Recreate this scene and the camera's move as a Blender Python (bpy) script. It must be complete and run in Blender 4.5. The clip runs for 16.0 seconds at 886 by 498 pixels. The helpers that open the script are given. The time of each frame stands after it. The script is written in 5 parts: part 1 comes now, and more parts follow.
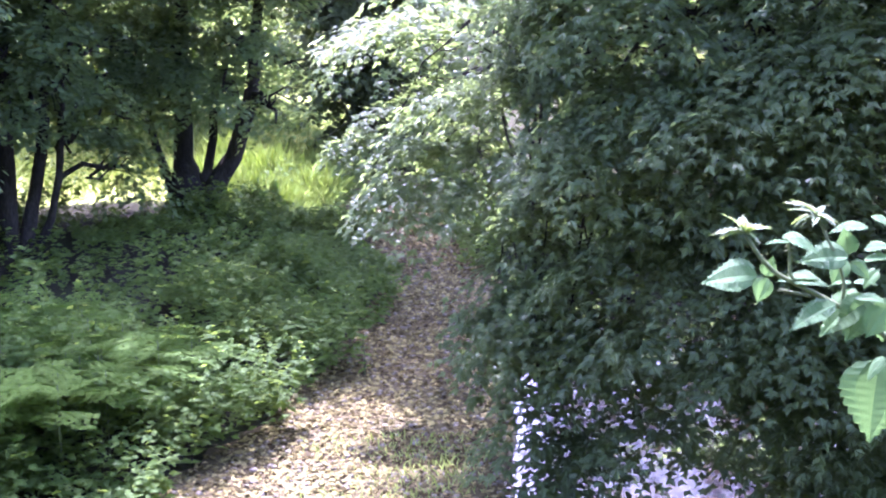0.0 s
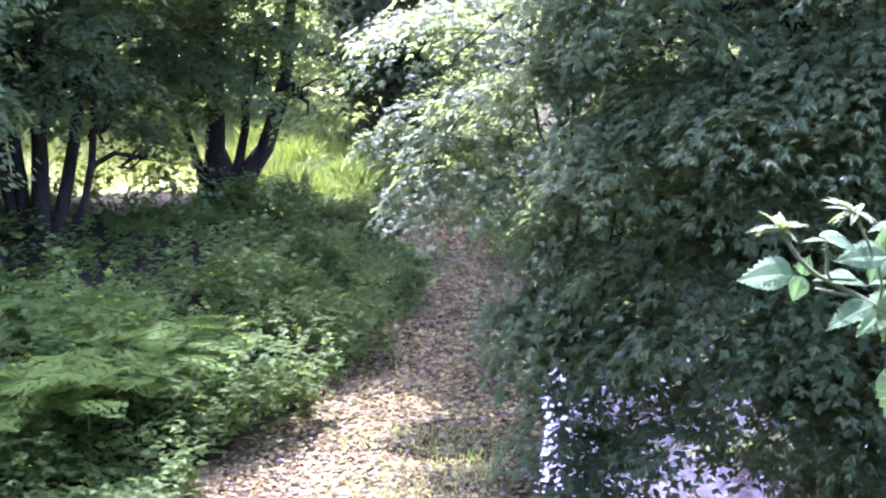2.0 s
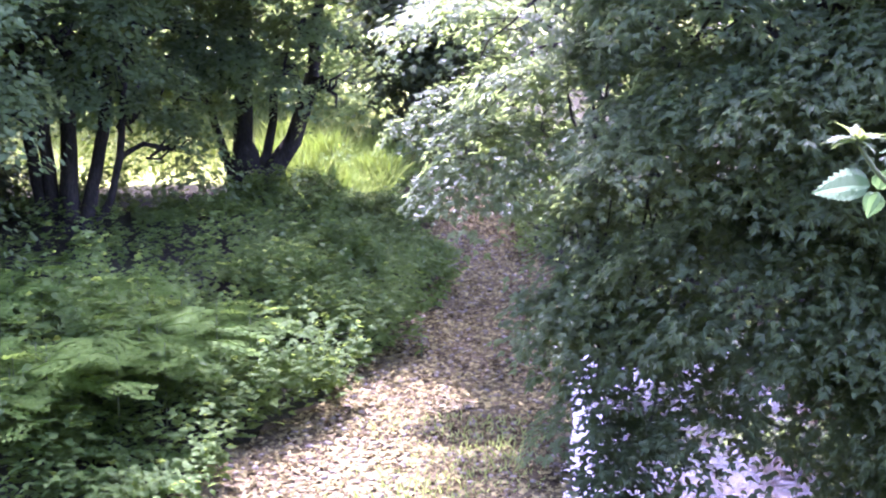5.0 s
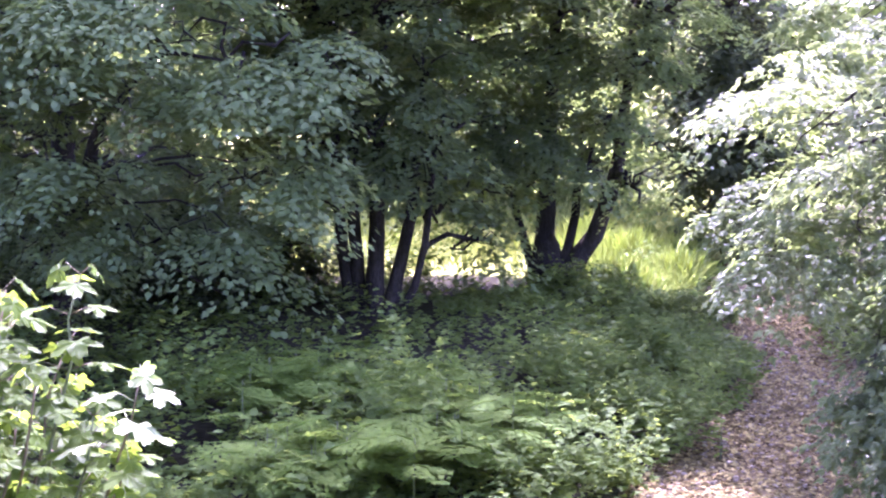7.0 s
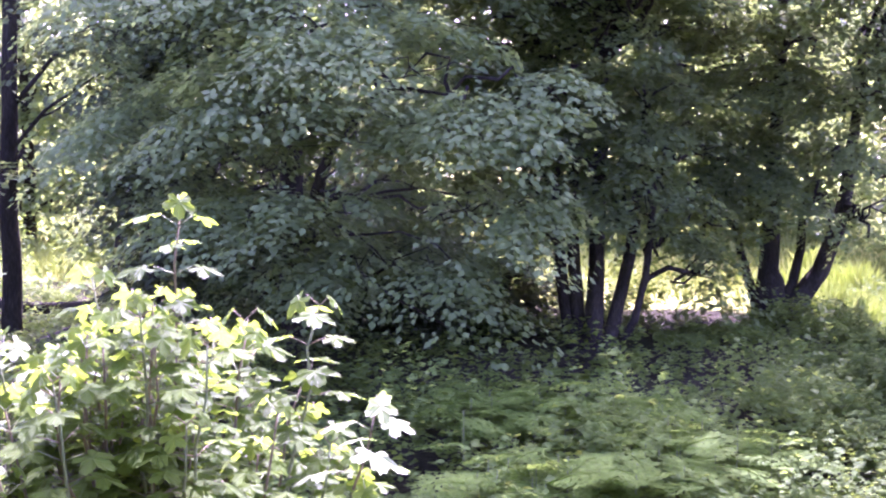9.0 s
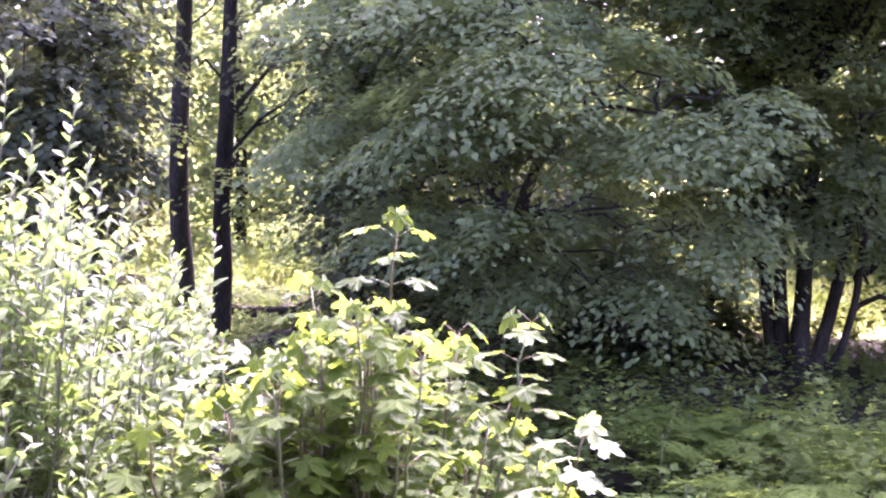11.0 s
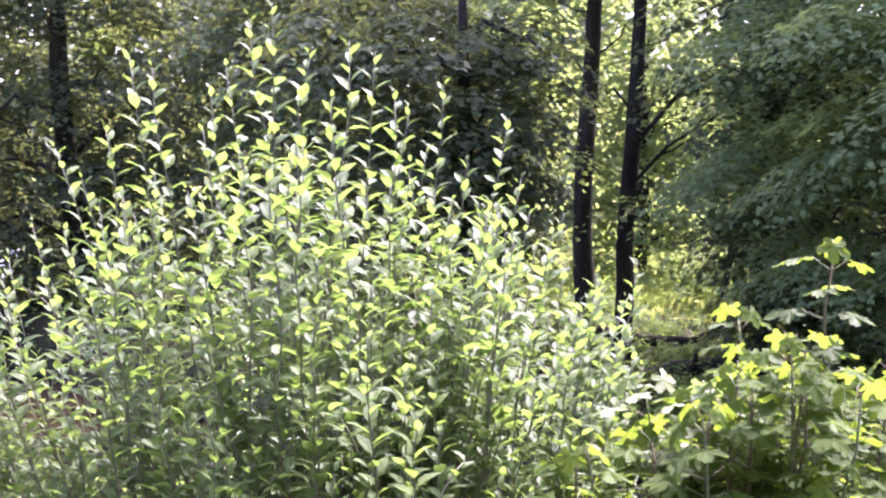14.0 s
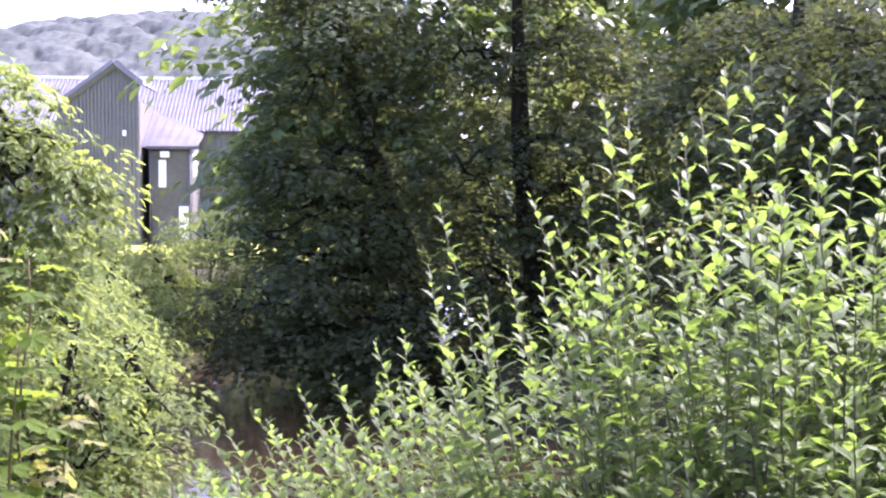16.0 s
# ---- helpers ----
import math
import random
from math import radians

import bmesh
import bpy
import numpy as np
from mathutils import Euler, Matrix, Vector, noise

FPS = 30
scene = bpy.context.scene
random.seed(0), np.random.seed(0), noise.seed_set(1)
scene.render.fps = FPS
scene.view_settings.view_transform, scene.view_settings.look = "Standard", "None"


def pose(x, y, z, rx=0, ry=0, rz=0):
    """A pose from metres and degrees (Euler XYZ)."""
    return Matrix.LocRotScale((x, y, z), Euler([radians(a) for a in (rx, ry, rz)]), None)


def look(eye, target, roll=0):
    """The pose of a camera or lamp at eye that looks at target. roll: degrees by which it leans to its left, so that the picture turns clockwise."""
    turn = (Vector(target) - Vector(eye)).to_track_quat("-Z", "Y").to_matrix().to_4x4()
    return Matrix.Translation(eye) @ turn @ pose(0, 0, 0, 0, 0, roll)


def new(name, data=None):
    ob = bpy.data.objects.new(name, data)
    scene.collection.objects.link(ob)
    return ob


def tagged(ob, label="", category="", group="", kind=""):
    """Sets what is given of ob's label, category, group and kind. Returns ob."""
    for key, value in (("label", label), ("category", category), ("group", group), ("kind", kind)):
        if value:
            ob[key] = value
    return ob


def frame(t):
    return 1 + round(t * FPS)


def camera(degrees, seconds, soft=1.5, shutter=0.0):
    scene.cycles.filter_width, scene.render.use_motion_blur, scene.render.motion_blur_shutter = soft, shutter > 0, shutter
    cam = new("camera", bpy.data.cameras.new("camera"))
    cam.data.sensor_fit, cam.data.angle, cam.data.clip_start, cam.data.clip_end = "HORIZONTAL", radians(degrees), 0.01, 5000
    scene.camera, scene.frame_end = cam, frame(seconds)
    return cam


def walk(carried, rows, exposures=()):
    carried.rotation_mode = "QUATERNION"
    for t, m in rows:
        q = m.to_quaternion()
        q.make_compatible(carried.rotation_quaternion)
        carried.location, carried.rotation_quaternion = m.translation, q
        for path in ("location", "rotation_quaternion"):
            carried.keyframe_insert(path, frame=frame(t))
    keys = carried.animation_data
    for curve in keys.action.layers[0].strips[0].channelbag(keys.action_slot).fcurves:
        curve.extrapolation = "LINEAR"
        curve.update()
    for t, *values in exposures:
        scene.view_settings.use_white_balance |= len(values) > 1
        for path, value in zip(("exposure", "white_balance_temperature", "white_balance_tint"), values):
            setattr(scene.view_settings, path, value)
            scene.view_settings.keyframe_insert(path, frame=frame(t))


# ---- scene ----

R_ = random.Random(7)
G = np.random.default_rng(11)

# ---- camera: handheld, turning left on the spot ----
cam = camera(34.0, 16.0, soft=2.25)
ROWS = [  # t, x, y, z, heading, tilt, roll
    (0.0, 0.0, 0.0, 3.6, 0.0, -11.29, -1.25), (0.5, 0.0, 0.007, 3.6, -0.29, -11.46, -0.88),
    (1.0, -0.001, 0.009, 3.601, -0.6, -11.51, -0.98), (1.5, -0.003, 0.016, 3.598, -0.99, -11.47, -0.8),
    (2.0, -0.002, 0.023, 3.596, -1.21, -11.53, -0.74), (2.5, -0.001, 0.021, 3.595, -1.39, -11.63, -0.46),
    (3.0, 0.004, 0.035, 3.591, -1.42, -11.84, -0.16), (3.2, 0.004, 0.035, 3.591, -1.42, -11.84, -0.16),
    (5.3, -0.076, 0.051, 3.443, -2.53, -11.08, -0.61), (5.5, -0.083, 0.061, 3.438, -4.02, -10.38, -0.59),
    (6.0, -0.098, 0.114, 3.405, -7.78, -9.18, -0.03), (6.5, -0.105, 0.144, 3.387, -10.74, -8.09, -0.09),
    (7.0, -0.116, 0.124, 3.394, -13.92, -7.4, -0.17), (7.5, -0.114, 0.095, 3.4, -16.91, -6.85, -0.31),
    (8.0, -0.129, 0.102, 3.406, -18.43, -6.49, 0.02), (8.5, -0.142, 0.109, 3.401, -20.74, -6.28, -0.31),
    (8.7, -0.146, 0.105, 3.401, -21.47, -6.19, -0.56), (10.8, -0.187, 0.069, 3.409, -29.42, -5.52, 0.55),
    (11.0, -0.187, 0.069, 3.409, -30.36, -5.44, 0.55), (11.5, -0.209, 0.071, 3.407, -33.05, -5.27, 0.77),
    (12.0, -0.215, 0.057, 3.404, -35.85, -5.24, 1.17), (12.5, -0.218, 0.05, 3.405, -37.81, -5.22, 0.04),
    (13.0, -0.224, 0.054, 3.407, -39.16, -5.03, -0.32), (13.5, -0.243, 0.05, 3.407, -41.28, -4.65, 1.14),
    (14.0, -0.275, 0.048, 3.403, -46.0, -4.49, 0.7), (14.5, -0.291, 0.038, 3.407, -50.48, -4.19, 0.85),
    (15.0, -0.298, 0.027, 3.405, -54.97, -3.55, 0.79), (15.5, -0.309, 0.019, 3.399, -59.8, -3.03, 0.26),
    (16.0, -0.321, 0.008, 3.396, -63.75, -2.58, 0.1),
]
EXPOSURES = [(0.0, 4.24, 4950, 54), (5.5, 4.38, 5050, 66), (7.0, 4.52, 5150, 76), (8.5, 4.64, 5200, 87), (11.0, 4.48, 5550, 83), (12.5, 4.18, 5700, 71), (14.0, 3.7, 5600, 56), (16.0, 3.2, 5600, 49)]
walk(cam, [(t, pose(x, y, z, 90 + tilt, 0, -head) @ pose(0, 0, 0, 0, 0, roll)) for t, x, y, z, head, tilt, roll in ROWS], EXPOSURES)

# ---- light ----
SUN_AZ, SUN_EL = -13.0, 54.0
world = bpy.data.worlds.new("sky")
scene.world = world
world.use_nodes = True
wn, wl = world.node_tree.nodes, world.node_tree.links
sky = wn.new("ShaderNodeTexSky")
sky.sky_type, sky.sun_disc = "NISHITA", False
sky.sun_elevation, sky.sun_rotation = radians(SUN_EL), radians(SUN_AZ)
sky.air_density, sky.dust_density, sky.ozone_density = 0.6, 4.0, 0.5
wl.new(sky.outputs[0], wn["Background"].inputs[0])
wn["Background"].inputs[1].default_value = 0.15
sun = new("sun", bpy.data.lights.new("sun", "SUN"))
sun.data.energy, sun.data.angle, sun.data.color = 2.0, radians(0.6), (1.0, 0.95, 0.86)
sun_from = Vector((math.sin(radians(SUN_AZ)) * math.cos(radians(SUN_EL)), math.cos(radians(SUN_AZ)) * math.cos(radians(SUN_EL)), math.sin(radians(SUN_EL))))
sun.matrix_world = look(sun_from * 60, (0, 0, 0))


# ---- materials ----
def material(name, colors, rough=0.8, scale=6.0, fine=60.0, bump=0.3, depth=0.02, spec=0.4, metal=0.0, stretch=(1, 1, 1)):
    """A surface of two or three colours, mixed at a coarse and a fine scale, with relief."""
    m = bpy.data.materials.new(name)
    m.use_nodes = True
    n, l = m.node_tree.nodes, m.node_tree.links
    b = n["Principled BSDF"]
    tc, mp = n.new("ShaderNodeTexCoord"), n.new("ShaderNodeMapping")
    mp.inputs["Scale"].default_value = stretch
    l.new(tc.outputs["Object"], mp.inputs[0])
    a, f = n.new("ShaderNodeTexNoise"), n.new("ShaderNodeTexNoise")
    a.inputs["Scale"].default_value, a.inputs["Detail"].default_value = scale, 6
    f.inputs["Scale"].default_value, f.inputs["Detail"].default_value = fine, 4
    l.new(mp.outputs[0], a.inputs[0]), l.new(mp.outputs[0], f.inputs[0])
    mix = n.new("ShaderNodeMix")
    mix.inputs[0].default_value = 0.45
    l.new(a.outputs[0], mix.inputs[2]), l.new(f.outputs[0], mix.inputs[3])
    ramp = n.new("ShaderNodeValToRGB")
    ramp.color_ramp.elements[0].position, ramp.color_ramp.elements[1].position = 0.36, 0.64
    ramp.color_ramp.elements[0].color = (*colors[0], 1)
    ramp.color_ramp.elements[1].color = (*colors[-1], 1)
    if len(colors) > 2:
        ramp.color_ramp.elements.new(0.5).color = (*colors[1], 1)
    l.new(mix.outputs[0], ramp.inputs[0]), l.new(ramp.outputs[0], b.inputs["Base Color"])
    bp = n.new("ShaderNodeBump")
    bp.inputs["Strength"].default_value, bp.inputs["Distance"].default_value = bump, depth
    l.new(mix.outputs[0], bp.inputs["Height"]), l.new(bp.outputs[0], b.inputs["Normal"])
    b.inputs["Roughness"].default_value, b.inputs["Metallic"].default_value = rough, metal
    b.inputs["Specular IOR Level"].default_value = spec
    return m


def leaf_material(name, dark, light, through_color, share=0.4, rough=0.4, spec=0.5):
    """A leaf: a waxy face that varies from leaf to leaf, and light that comes through it."""
    m = bpy.data.materials.new(name)
    m.use_nodes = True
    n, l = m.node_tree.nodes, m.node_tree.links
    b, out = n["Principled BSDF"], n["Material Output"]
    geo, info, add, fr = n.new("ShaderNodeNewGeometry"), n.new("ShaderNodeObjectInfo"), n.new("ShaderNodeMath"), n.new("ShaderNodeMath")
    fr.operation = "FRACT"
    l.new(geo.outputs["Random Per Island"], add.inputs[0]), l.new(info.outputs["Random"], add.inputs[1]), l.new(add.outputs[0], fr.inputs[0])
    tc, nz = n.new("ShaderNodeTexCoord"), n.new("ShaderNodeTexNoise")
    nz.inputs["Scale"].default_value, nz.inputs["Detail"].default_value = 1.4, 5
    l.new(tc.outputs["Object"], nz.inputs[0])
    mix = n.new("ShaderNodeMix")
    mix.inputs[0].default_value = 0.4
    l.new(fr.outputs[0], mix.inputs[2]), l.new(nz.outputs[0], mix.inputs[3])
    ramp = n.new("ShaderNodeValToRGB")
    ramp.color_ramp.elements[0].position, ramp.color_ramp.elements[1].position = 0.2, 0.85
    ramp.color_ramp.elements[0].color, ramp.color_ramp.elements[1].color = (*dark, 1), (*light, 1)
    l.new(mix.outputs[0], ramp.inputs[0]), l.new(ramp.outputs[0], b.inputs["Base Color"])
    b.inputs["Roughness"].default_value, b.inputs["Specular IOR Level"].default_value = rough, spec
    fine, bp = n.new("ShaderNodeTexNoise"), n.new("ShaderNodeBump")
    fine.inputs["Scale"].default_value = 70
    bp.inputs["Strength"].default_value, bp.inputs["Distance"].default_value = 0.35, 0.01
    l.new(tc.outputs["Object"], fine.inputs[0]), l.new(fine.outputs[0], bp.inputs["Height"]), l.new(bp.outputs[0], b.inputs["Normal"])
    tr, sh, hue = n.new("ShaderNodeBsdfTranslucent"), n.new("ShaderNodeMixShader"), n.new("ShaderNodeMix")
    hue.data_type = "RGBA"
    hue.inputs["A"].default_value, hue.inputs["B"].default_value = (*[c * 0.6 for c in through_color], 1), (*through_color, 1)
    l.new(mix.outputs[0], hue.inputs["Factor"]), l.new(hue.outputs["Result"], tr.inputs[0])
    sh.inputs[0].default_value = share
    l.new(b.outputs[0], sh.inputs[1]), l.new(tr.outputs[0], sh.inputs[2]), l.new(sh.outputs[0], out.inputs[0])
    return m


BARK = material("bark", [(0.013, 0.0118, 0.0075), (0.025, 0.0225, 0.0145), (0.045, 0.04, 0.027)], 0.95, 5, 45, 0.8, 0.03, 0.05, stretch=(1, 1, 0.3))
TWIG = material("green_twig", [(0.06, 0.08, 0.025), (0.12, 0.145, 0.05)], 0.7, 12, 90, 0.2, 0.004, 0.2)
RED_TWIG = material("reddish_twig", [(0.06, 0.05, 0.02), (0.11, 0.09, 0.032)], 0.7, 12, 90, 0.2, 0.004, 0.2)
SOIL = material("soil", [(0.014, 0.0135, 0.007), (0.03, 0.028, 0.014), (0.028, 0.036, 0.013)], 0.98, 0.9, 14, 0.6, 0.06, 0.03)
PATH = material("trodden_earth", [(0.05, 0.039, 0.018), (0.09, 0.072, 0.034), (0.14, 0.118, 0.056)], 0.98, 2.5, 34, 0.7, 0.03, 0.04)
MEADOW = material("dry_meadow", [(0.15, 0.19, 0.03), (0.22, 0.25, 0.045), (0.28, 0.28, 0.06)], 0.95, 0.8, 12, 0.5, 0.05, 0.1)
LITTER = leaf_material("dead_leaf", (0.032, 0.024, 0.009), (0.3, 0.262, 0.095), (0.3, 0.22, 0.09), 0.12, 0.95, 0.02)
STONE = material("pebble", [(0.12, 0.1, 0.065), (0.19, 0.165, 0.11), (0.27, 0.235, 0.16)], 0.9, 9, 60, 0.3, 0.01, 0.1)
MAPLE = leaf_material("maple_leaf", (0.036, 0.055, 0.021), (0.064, 0.094, 0.036), (0.38, 0.5, 0.12), 0.4, 0.5, 0.12)
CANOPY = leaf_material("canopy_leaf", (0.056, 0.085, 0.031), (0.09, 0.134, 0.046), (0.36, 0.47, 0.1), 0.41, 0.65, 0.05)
# the canopy leaf darkened: shade is put into its colour
SHADELEAF = leaf_material("shaded_leaf", (0.028, 0.041, 0.019), (0.053, 0.074, 0.032), (0.18, 0.22, 0.05), 0.34, 0.75, 0.06)
HERB = leaf_material("herb_leaf", (0.032, 0.058, 0.013), (0.078, 0.124, 0.027), (0.3, 0.42, 0.05), 0.4, 0.65, 0.06)
FERN = leaf_material("fern_leaf", (0.042, 0.08, 0.012), (0.082, 0.132, 0.022), (0.3, 0.44, 0.05), 0.42, 0.7, 0.05)
SALLOW = leaf_material("sallow_leaf", (0.052, 0.09, 0.019), (0.1, 0.148, 0.034), (0.215, 0.335, 0.048), 0.48, 0.5, 0.16)
SYCAMORE = leaf_material("sycamore_leaf", (0.029, 0.056, 0.005), (0.06, 0.1, 0.011), (0.2, 0.3, 0.02), 0.46, 0.55, 0.06)
REDLEAF = leaf_material("reddish_leaf", (0.085, 0.1, 0.026), (0.15, 0.15, 0.042), (0.32, 0.34, 0.06), 0.42, 0.5, 0.2)
YOUNG = leaf_material("young_leaf", (0.1, 0.155, 0.035), (0.17, 0.21, 0.05), (0.23, 0.36, 0.06), 0.38, 0.42, 0.4)
BRAMBLE = leaf_material("bramble_leaf", (0.042, 0.088, 0.026), (0.068, 0.126, 0.038), (0.18, 0.32, 0.08), 0.24, 0.62, 0.1)
SALLOW_TWIG = material("brown_green_twig", [(0.05, 0.052, 0.022), (0.12, 0.125, 0.048)], 0.6, 12, 90, 0.2, 0.004)
GRASS = leaf_material("grass_blade", (0.13, 0.2, 0.04), (0.25, 0.32, 0.08), (0.46, 0.56, 0.12), 0.5, 0.5, 0.2)
DRY_GRASS = leaf_material("dry_grass", (0.13, 0.18, 0.04), (0.26, 0.29, 0.08), (0.34, 0.42, 0.08), 0.35, 0.6, 0.25)
FARLEAF = leaf_material("far_leaf", (0.05, 0.08, 0.03), (0.12, 0.17, 0.05), (0.24, 0.34, 0.06), 0.35, 0.5, 0.4)
PALE = leaf_material("pale_new_leaf", (0.09, 0.14, 0.045), (0.15, 0.2, 0.065), (0.26, 0.34, 0.07), 0.3, 0.45, 0.4)
BANKLEAF = leaf_material("bank_leaf", (0.06, 0.094, 0.026), (0.115, 0.16, 0.042), (0.29, 0.37, 0.07), 0.43, 0.6, 0.15)


# ---- mesh helpers ----
def mesh_of(name, verts, tris, mat, smooth=False):
    """A mesh from arrays of places and triangles."""
    me = bpy.data.meshes.new(name)
    verts, tris = np.asarray(verts, dtype=np.float32), np.asarray(tris, dtype=np.int32)
    me.vertices.add(len(verts)), me.loops.add(tris.size), me.polygons.add(len(tris))
    me.vertices.foreach_set("co", verts.ravel())
    me.loops.foreach_set("vertex_index", tris.ravel())
    me.polygons.foreach_set("loop_start", np.arange(0, tris.size, 3, dtype=np.int32))
    me.polygons.foreach_set("loop_total", np.full(len(tris), 3, dtype=np.int32))
    me.polygons.foreach_set("use_smooth", np.full(len(tris), smooth, dtype=bool))
    me.update(calc_edges=True)
    me.materials.append(mat)
    return me


def child(name, me, parent, label="", kind=""):
    ob = new(name, me)
    ob.parent = parent
    return tagged(ob, label, "", "", kind)


def unit(v):
    return v / (np.linalg.norm(v, axis=-1, keepdims=True) + 1e-9)


def placed(leaf, pos, along, normal, size):
    """Copies of a small leaf (places, triangles) with its length along one way and its face towards another."""
    v, f = leaf
    y = unit(along)
    z = unit(normal - (normal * y).sum(-1, keepdims=True) * y)
    x = np.cross(y, z)
    size = np.asarray(size)
    size = size[:, None, None] if size.ndim == 1 else size[:, None, :]
    s = v[None] * size
    out = pos[:, None] + s[..., 0:1] * x[:, None] + s[..., 1:2] * y[:, None] + s[..., 2:3] * z[:, None]
    return out.reshape(-1, 3), (f[None] + (np.arange(len(pos)) * len(v))[:, None, None]).reshape(-1, 3)


def joined(pieces):
    vs, fs, k = [], [], 0
    for v, f in pieces:
        vs.append(v), fs.append(f + k)
        k += len(v)
    return np.concatenate(vs), np.concatenate(fs)


def tube(points, radii, sides=7, wobble=0.0):
    """A tapered, closed limb along a line of places."""
    p = np.array(points, dtype=float)
    n = len(p)
    t = unit(np.gradient(p, axis=0))
    a = unit(np.cross(t, np.array([0.31, 0.83, 0.21])))
    b = np.cross(t, a)
    ang = np.linspace(0, 2 * np.pi, sides, endpoint=False)
    r = np.array(radii)[:, None] * (1 + wobble * G.uniform(-1, 1, (n, sides)))
    v = p[:, None] + r[..., None] * (np.cos(ang)[None, :, None] * a[:, None] + np.sin(ang)[None, :, None] * b[:, None])
    f = []
    for i in range(n - 1):
        for j in range(sides):
            q = (i * sides + j, i * sides + (j + 1) % sides, (i + 1) * sides + (j + 1) % sides, (i + 1) * sides + j)
            f += [(q[0], q[1], q[2]), (q[0], q[2], q[3])]
    v = np.concatenate([v.reshape(-1, 3), p[:1], p[-1:]])
    for j in range(sides):
        f += [(n * sides, (j + 1) % sides, j), (n * sides + 1, (n - 1) * sides + j, (n - 1) * sides + (j + 1) % sides)]
    return v, np.array(f)


def bent(a, b, sag=0.0, n=7, jitter=0.0):
    """A line from a to b that bows by sag (upwards if positive) and wavers."""
    a, b = np.array(a, float), np.array(b, float)
    s = np.linspace(0, 1, n)[:, None]
    p = a + (b - a) * s
    p[:, 2] += sag * np.sin(np.pi * s[:, 0])
    if jitter:
        w = G.normal(0, jitter, (n, 3))
        w[0] = w[-1] = 0
        p += w
    return p


# ---- leaf shapes: base at the origin, tip at y = 1 ----
OVAL2 = (np.array([(0, 0, 0), (-0.3, 0.5, 0.07), (0, 1, -0.06), (0.3, 0.5, 0.07)]), np.array([(0, 2, 1), (0, 3, 2)]))
OVAL4 = (np.array([(0, 0, 0), (-0.27, 0.42, 0.07), (0, 1, -0.12), (0.27, 0.42, 0.07), (0, 0.5, 0.0)]), np.array([(0, 4, 1), (4, 2, 1), (0, 3, 4), (4, 3, 2)]))

LANCE = (OVAL2[0] * np.array([0.85, 1, 1.5]), OVAL2[1])
OVAL2W = (OVAL2[0] * np.array([1.6, 1, 1.2]), OVAL2[1])


def long_leaf(width=0.2, fold=0.06, curl=0.18, rows=6):
    """A folded, arching blade with a stalk."""
    v, f = [], []
    for i in range(rows + 1):
        s = i / rows
        w = width * max(0.0, math.sin(math.pi * (0.06 + 0.94 * s) ** 0.85)) if i < rows else 0.0
        w = 0.015 if i == 0 else w
        z = -curl * s * s
        v += [(-w, s, z + fold * w * 4), (0, s, z), (w, s, z + fold * w * 4)]
    for i in range(rows):
        a = i * 3
        for q in ((a, a + 1, a + 4, a + 3), (a + 1, a + 2, a + 5, a + 4)):
            f += [(q[0], q[1], q[2]), (q[0], q[2], q[3])]
    return np.array(v), np.array(f)


def palmate(lobes, teeth=False, droop=0.3, notch=0.68):
    """A lobed maple leaf, a fan round the end of its stalk."""
    ring, fold = [], set()
    for k, (ang, length) in enumerate(lobes):
        a = radians(ang)
        if k:
            m = radians((ang + lobes[k - 1][0]) / 2)
            r = notch * min(length, lobes[k - 1][1])
            fold.add(len(ring) + 1)
            ring.append((math.sin(m) * r, math.cos(m) * r))
        if teeth:
            for da, fr in ((-0.34, 0.74), (-0.24, 0.9), (-0.13, 0.86)):
                ring.append((math.sin(a + da) * length * fr, math.cos(a + da) * length * fr))
        ring.append((math.sin(a) * length, math.cos(a) * length))
        if teeth:
            for da, fr in ((0.13, 0.86), (0.24, 0.9), (0.34, 0.74)):
                ring.append((math.sin(a + da) * length * fr, math.cos(a + da) * length * fr))
    ring = [(-0.06, -0.05)] + ring + [(0.06, -0.05)]
    v = [(0, 0.12, 0.02)] + [(x, y, -droop * (x * x + max(0, y - 0.3) ** 2) + 0.03 * math.sin(9 * x) + (0.045 if k in fold else 0.0)) for k, (x, y) in enumerate(ring)]
    f = [(0, i + 1, i) for i in range(1, len(ring))] + [(0, 1, len(ring))]
    v = np.array(v)
    v[:, 1] += 0.25
    return v * 0.8, np.array(f)


LOBES = [(-118, 0.55), (-58, 0.85), (0, 1.0), (58, 0.85), (118, 0.55)]
LOBED = (np.array([(0, 0, 0.0), (-0.5, 0.3, -0.06), (-0.2, 0.5, 0.04), (0, 1, -0.16), (0.2, 0.5, 0.04), (0.5, 0.3, -0.06)]), np.array([(0, 2, 1), (0, 3, 2), (0, 4, 3), (0, 5, 4)]))
KITE = (np.array([(0, 0, 0.0), (-0.36, 0.4, -0.05), (0, 1, -0.14), (0.36, 0.4, -0.05)]), np.array([(0, 2, 1), (0, 3, 2)]))
MAPLE_NEAR = palmate(LOBES, True)
SALLOW_LEAF = long_leaf(0.235, 0.06, 0.34, 4)
HERB_LEAF = long_leaf(0.26, 0.06, 0.25, 2)


